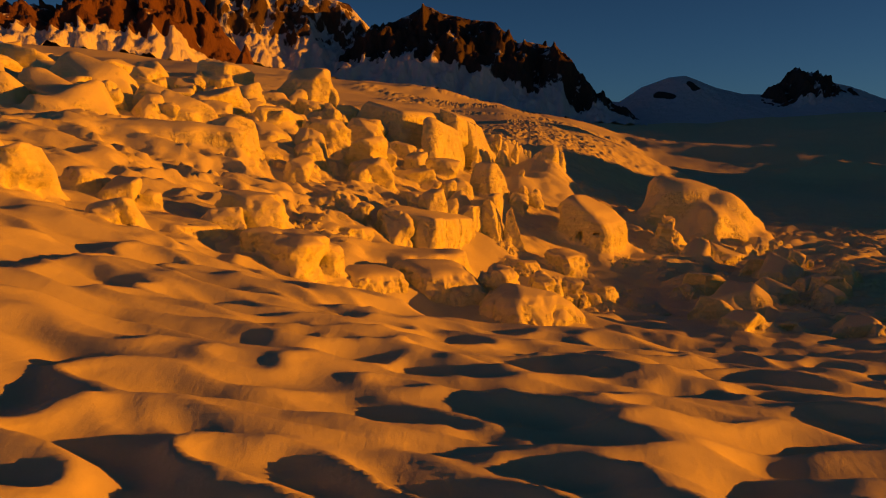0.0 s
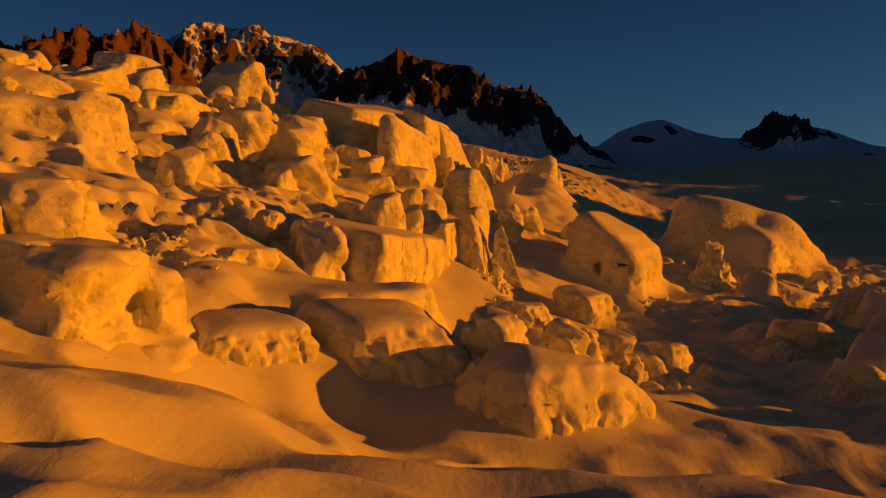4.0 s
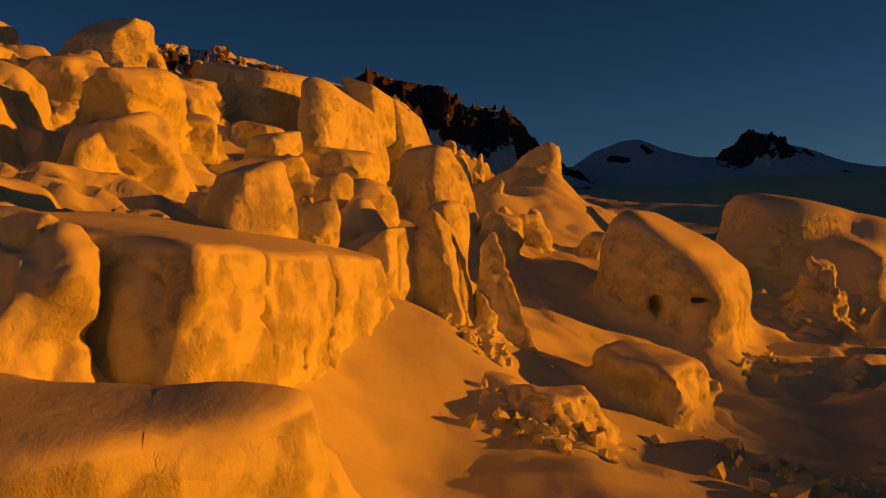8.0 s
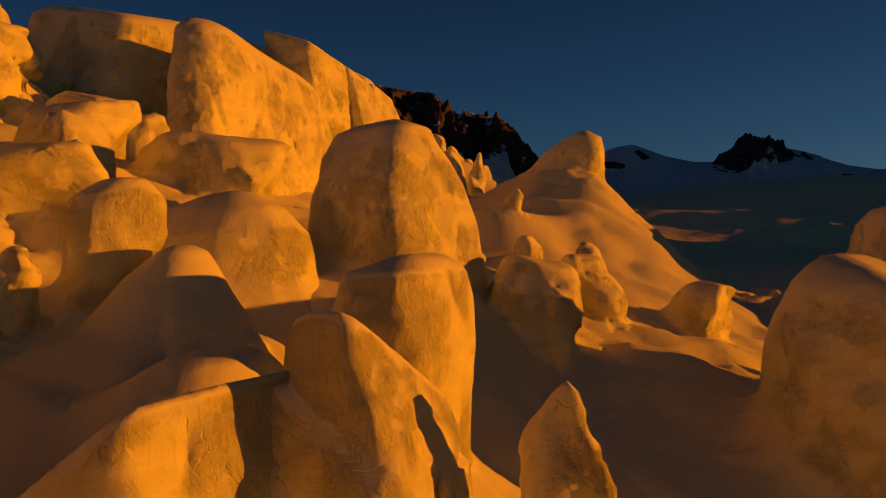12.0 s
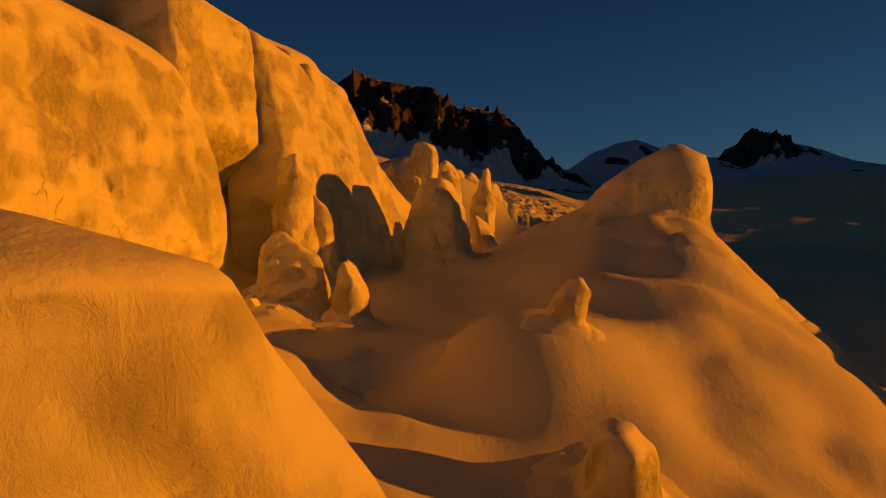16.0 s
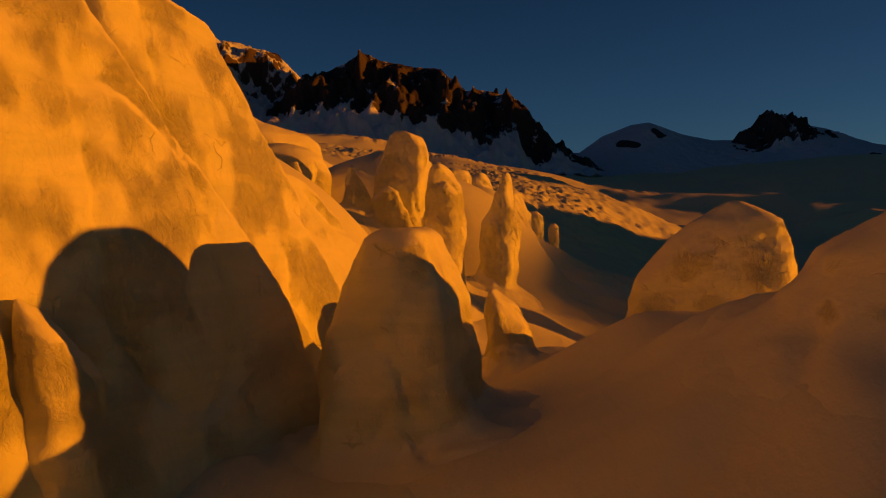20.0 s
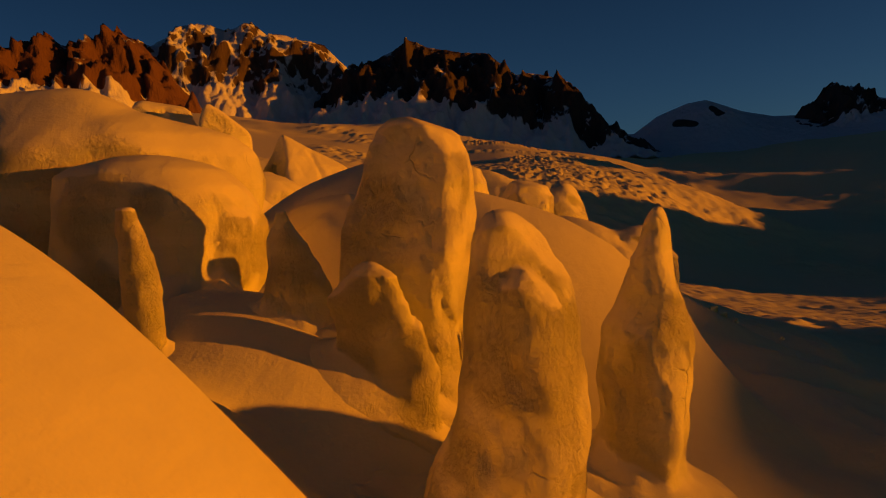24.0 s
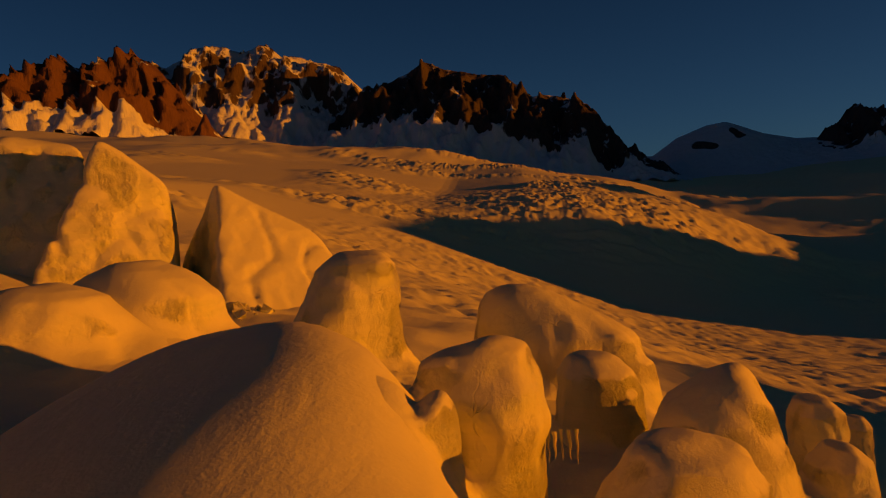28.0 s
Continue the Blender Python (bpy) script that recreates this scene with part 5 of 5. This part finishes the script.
block(BUTTRESS, -6, 466, 12, 15, 12, 20, [(-15, 8, -4, 462.5, 23), (-105, 0, -7.4, 463, 22), (75, 15, -1, 464, 24), (-15, -50, -4.5, 463, 16.8), (15, 66, -3, 464, 27.4), (165, 0, -13, 467, 20)], 82, 72, rough=0.4)
block("sheer wall of lit ice beside a dark crevasse", -19, 430, -4, 26, 46, 34, [(-20, 6, -9.5, 446, 10), (70, 5, -9.3, 449.5, 10), (-105, 12, -22.4, 411, 10), (0, 70, -13, 444, 25), (-60, 60, -20, 413, 26), (160, 0, -20, 446, 10)], 83, 112, rough=0.4, swell=0.3, blunt=0.05)
block("great square-cut block of glacier ice with a flat lit face", -37, 637, 20, 26, 26, 30, [(-49, 18, -33, 630.5, 38), (35, 54, -35.3, 632, 45.6), (20, 2, -27.6, 636, 34), (-172, 15, -36.5, 628, 38), (110, 10, -40, 650, 35)], 95, 88, rough=0.3)
block("tilted block of glacier ice beside a larger one", -47, 640, 20, 22, 22, 30, [(-62, 28, -44, 630, 37), (0, 78, -45, 634, 46), (195, 35, -53, 636, 40), (40, 10, -40, 640, 38), (100, 10, -46, 650, 35)], 44, 72, rough=0.6)
block("wedge-shaped block of glacier ice", -19, 644, 19, 28, 22, 24, [(-40, 40, -16, 641, 32.5), (80, 45, -23.6, 642, 39.1), (-150, 10, -25, 640, 34), (15, 30, -10.5, 645, 30)], 96, 84, rough=0.35)


def icicles(label, x, y, z, wide, count, long, seed):
    """A row of icicles hanging from an edge of ice."""
    rnd = np.random.RandomState(seed)
    thing = new("icicle_row")
    thing.location = (x, y, z)
    tagged(thing, label, "icicles")
    for k in range(count):
        n, size = 7, rnd.uniform(0.45, 1.0) * long
        px, py, r = (k / max(count - 1, 1) - 0.5) * wide + rnd.uniform(-0.05, 0.05), rnd.uniform(-0.12, 0.12), rnd.uniform(0.05, 0.09)
        prof = [(0.25, 1.3), (0.0, 1.0), (-0.35, 0.75), (-0.7, 0.45), (-1.0, 0.06)]
        ring = [(px + r * f * math.cos(a) + 0.02 * math.sin(9 * q + k), py + r * f * math.sin(a), q * size) for q, f in prof for a in np.arange(n) * 2 * math.pi / n]
        mesh_of("icicle", np.array(ring), grid_faces(len(prof), n, True), SNOW, thing)
    return thing


icicles("row of thin icicles hanging from an overhanging ice block", 13.2, 566.0, 22.6, 1.3, 6, 1.3, 5)
icicles("row of thin icicles hanging from an ice tower", 11.6, 523.0, 15.6, 0.8, 4, 1.6, 6)

def rubble(label, x, y, wide, deep, count, small, large, seed, lift=0.0):
    """Angular chunks of fallen ice lying loose on the snow."""
    rnd = np.random.RandomState(seed)
    corner = np.array([(a, c, e) for a in (-1, 1) for c in (-1, 1) for e in (-1, 1)], float)
    cube = np.array([(0, 1, 3, 2), (4, 6, 7, 5), (0, 4, 5, 1), (2, 3, 7, 6), (0, 2, 6, 4), (1, 5, 7, 3)])
    verts, faces = [], []
    px, py = x + rnd.normal(0, 0.42, count) * wide, y + rnd.normal(0, 0.42, count) * deep
    pz = ground_height(px, py)
    for k in range(count):
        s = small + (large - small) * rnd.uniform() ** 2.5
        v = corner * rnd.uniform(0.55, 1.0, 3) * s * 0.5 * rnd.uniform(0.6, 1.05, (8, 1)) + rnd.uniform(-0.12, 0.12, (8, 3)) * s
        turn = np.array(Matrix.Rotation(rnd.uniform(0, 6.3), 3, rnd.normal(size=3).tolist()))
        faces.append(cube + 8 * k)
        verts.append(v @ turn.T + (px[k], py[k], pz[k] + 0.22 * s + lift))
    ob = mesh_of("ice_rubble", np.concatenate(verts), np.concatenate(faces), SNOW)
    ob.data.polygons.foreach_set("use_smooth", np.zeros(len(ob.data.polygons), bool))
    return tagged(ob, label, "ice rubble", kind="stuff")


RUBBLE = "fallen chunks of glacier ice lying on the snow"
rubble(RUBBLE, 14, 300, 7, 6, 150, 0.4, 2.2, 11)
rubble(RUBBLE, 56, 353, 9, 8, 170, 0.5, 3.0, 12)
rubble(RUBBLE, 8, 318, 4, 7, 140, 0.4, 1.8, 13)
rubble(RUBBLE, 20, 262, 14, 12, 160, 0.3, 1.6, 14)
rubble(RUBBLE, -20, 625, 6, 5, 130, 0.3, 1.6, 15)
rubble(RUBBLE, 42, 300, 14, 16, 150, 0.4, 2.2, 16)
rubble(RUBBLE, -50, 255, 22, 18, 160, 0.4, 2.0, 17)
rubble(RUBBLE, 30, 590, 12, 12, 120, 0.3, 1.4, 18)
rubble(RUBBLE, -8, 440, 8, 8, 80, 0.3, 1.2, 19)

# ---- the crowd of smaller blocks that fills the icefall ----
def crowd(seed, x0, x1, y0, y1, step, wide, tall, keep, label, group, cells=36):
    rnd = np.random.RandomState(seed)
    k = 0
    for yy in np.arange(y0, y1, step):
        for xx in np.arange(x0, x1, step):
            px, py = xx + rnd.uniform(-0.48, 0.48) * step, yy + rnd.uniform(-0.48, 0.48) * step
            big = rnd.uniform(0.55, 1.25)
            w, d, h = big * rnd.uniform(*wide), big * rnd.uniform(*wide) * 0.8, big * rnd.uniform(*tall)
            cl, dr, kn, ro = rnd.uniform(-85, 5), rnd.uniform(0.0, 0.14), rnd.uniform(0.05, 0.3), rnd.uniform(0.35, 0.75)
            k += 1
            if keep(px, py):
                g = ground_height([px], [py])[0]
                def plane(az, tilt, out, up):
                    return (az, tilt, px + out * math.cos(radians(az)), py + out * math.sin(radians(az)), g + up * h)

                planes = [plane(cl, rnd.uniform(-4, 14), 0.5 * d, 0.5), plane(cl + rnd.uniform(68, 105), rnd.uniform(-6, 24), 0.45 * w, 0.5),
                          plane(cl - rnd.uniform(68, 105), rnd.uniform(-6, 24), 0.45 * w, 0.5), plane(cl + 180 + rnd.uniform(-25, 25), rnd.uniform(8, 50), 0.5 * d, 0.5),
                          plane(rnd.uniform(0, 360), rnd.uniform(60, 85), 0.0, 0.95)]
                planes += [plane(cl + rnd.uniform(-75, 75), rnd.choice([-35, 22, 38, 55]) + rnd.uniform(-8, 8), rnd.uniform(0.34, 0.46) * d, rnd.uniform(0.6, 0.85)) for n in range(3)]
                serac(label, px, py, g - 0.5, w, d, h, cliff=cl, gentle=0.15, keen=kn, lobes=2, drift=dr, rough=ro,
                      seed=seed + k, cells=cells, group=group, warp=0.03, swell=0.2, planes=planes, blunt=0.025)


SMALL = "broken block of glacier ice capped with wind-packed snow"
crowd(100, -160, 12, 235, 475, 19, (12, 22), (7, 13), lambda x, y: not (x < -58 and 236 < y < 308) and (x < -48 or (y > 382 and x < -8) or (x < -24 and y > 322)) and abs(x + 25) + abs(y - 450) > 40, SMALL, "broken blocks of the icefall")
crowd(900, 25, 150, 240, 480, 21, (9, 18), (4, 8), lambda x, y: abs(x - 48) + abs(y - 365) > 32 and x > 62 + 0.12 * (y - 240), SMALL, "broken blocks of the icefall")
crowd(1700, -150, -25, 490, 690, 24, (13, 24), (6, 11), lambda x, y: abs(x + 35) + abs(y - 650) > 36 and not (x > -66 and y > 560), SMALL, "broken blocks of the upper icefall")
crowd(2500, -290, -150, 300, 560, 34, (22, 38), (10, 17), lambda x, y: True, SMALL, "broken blocks of the upper icefall", 30)
crowd(2700, -130, -30, 196, 236, 20, (12, 20), (6, 9), lambda x, y: x < -75 + (y - 196), SMALL, "broken blocks of the lower icefall")
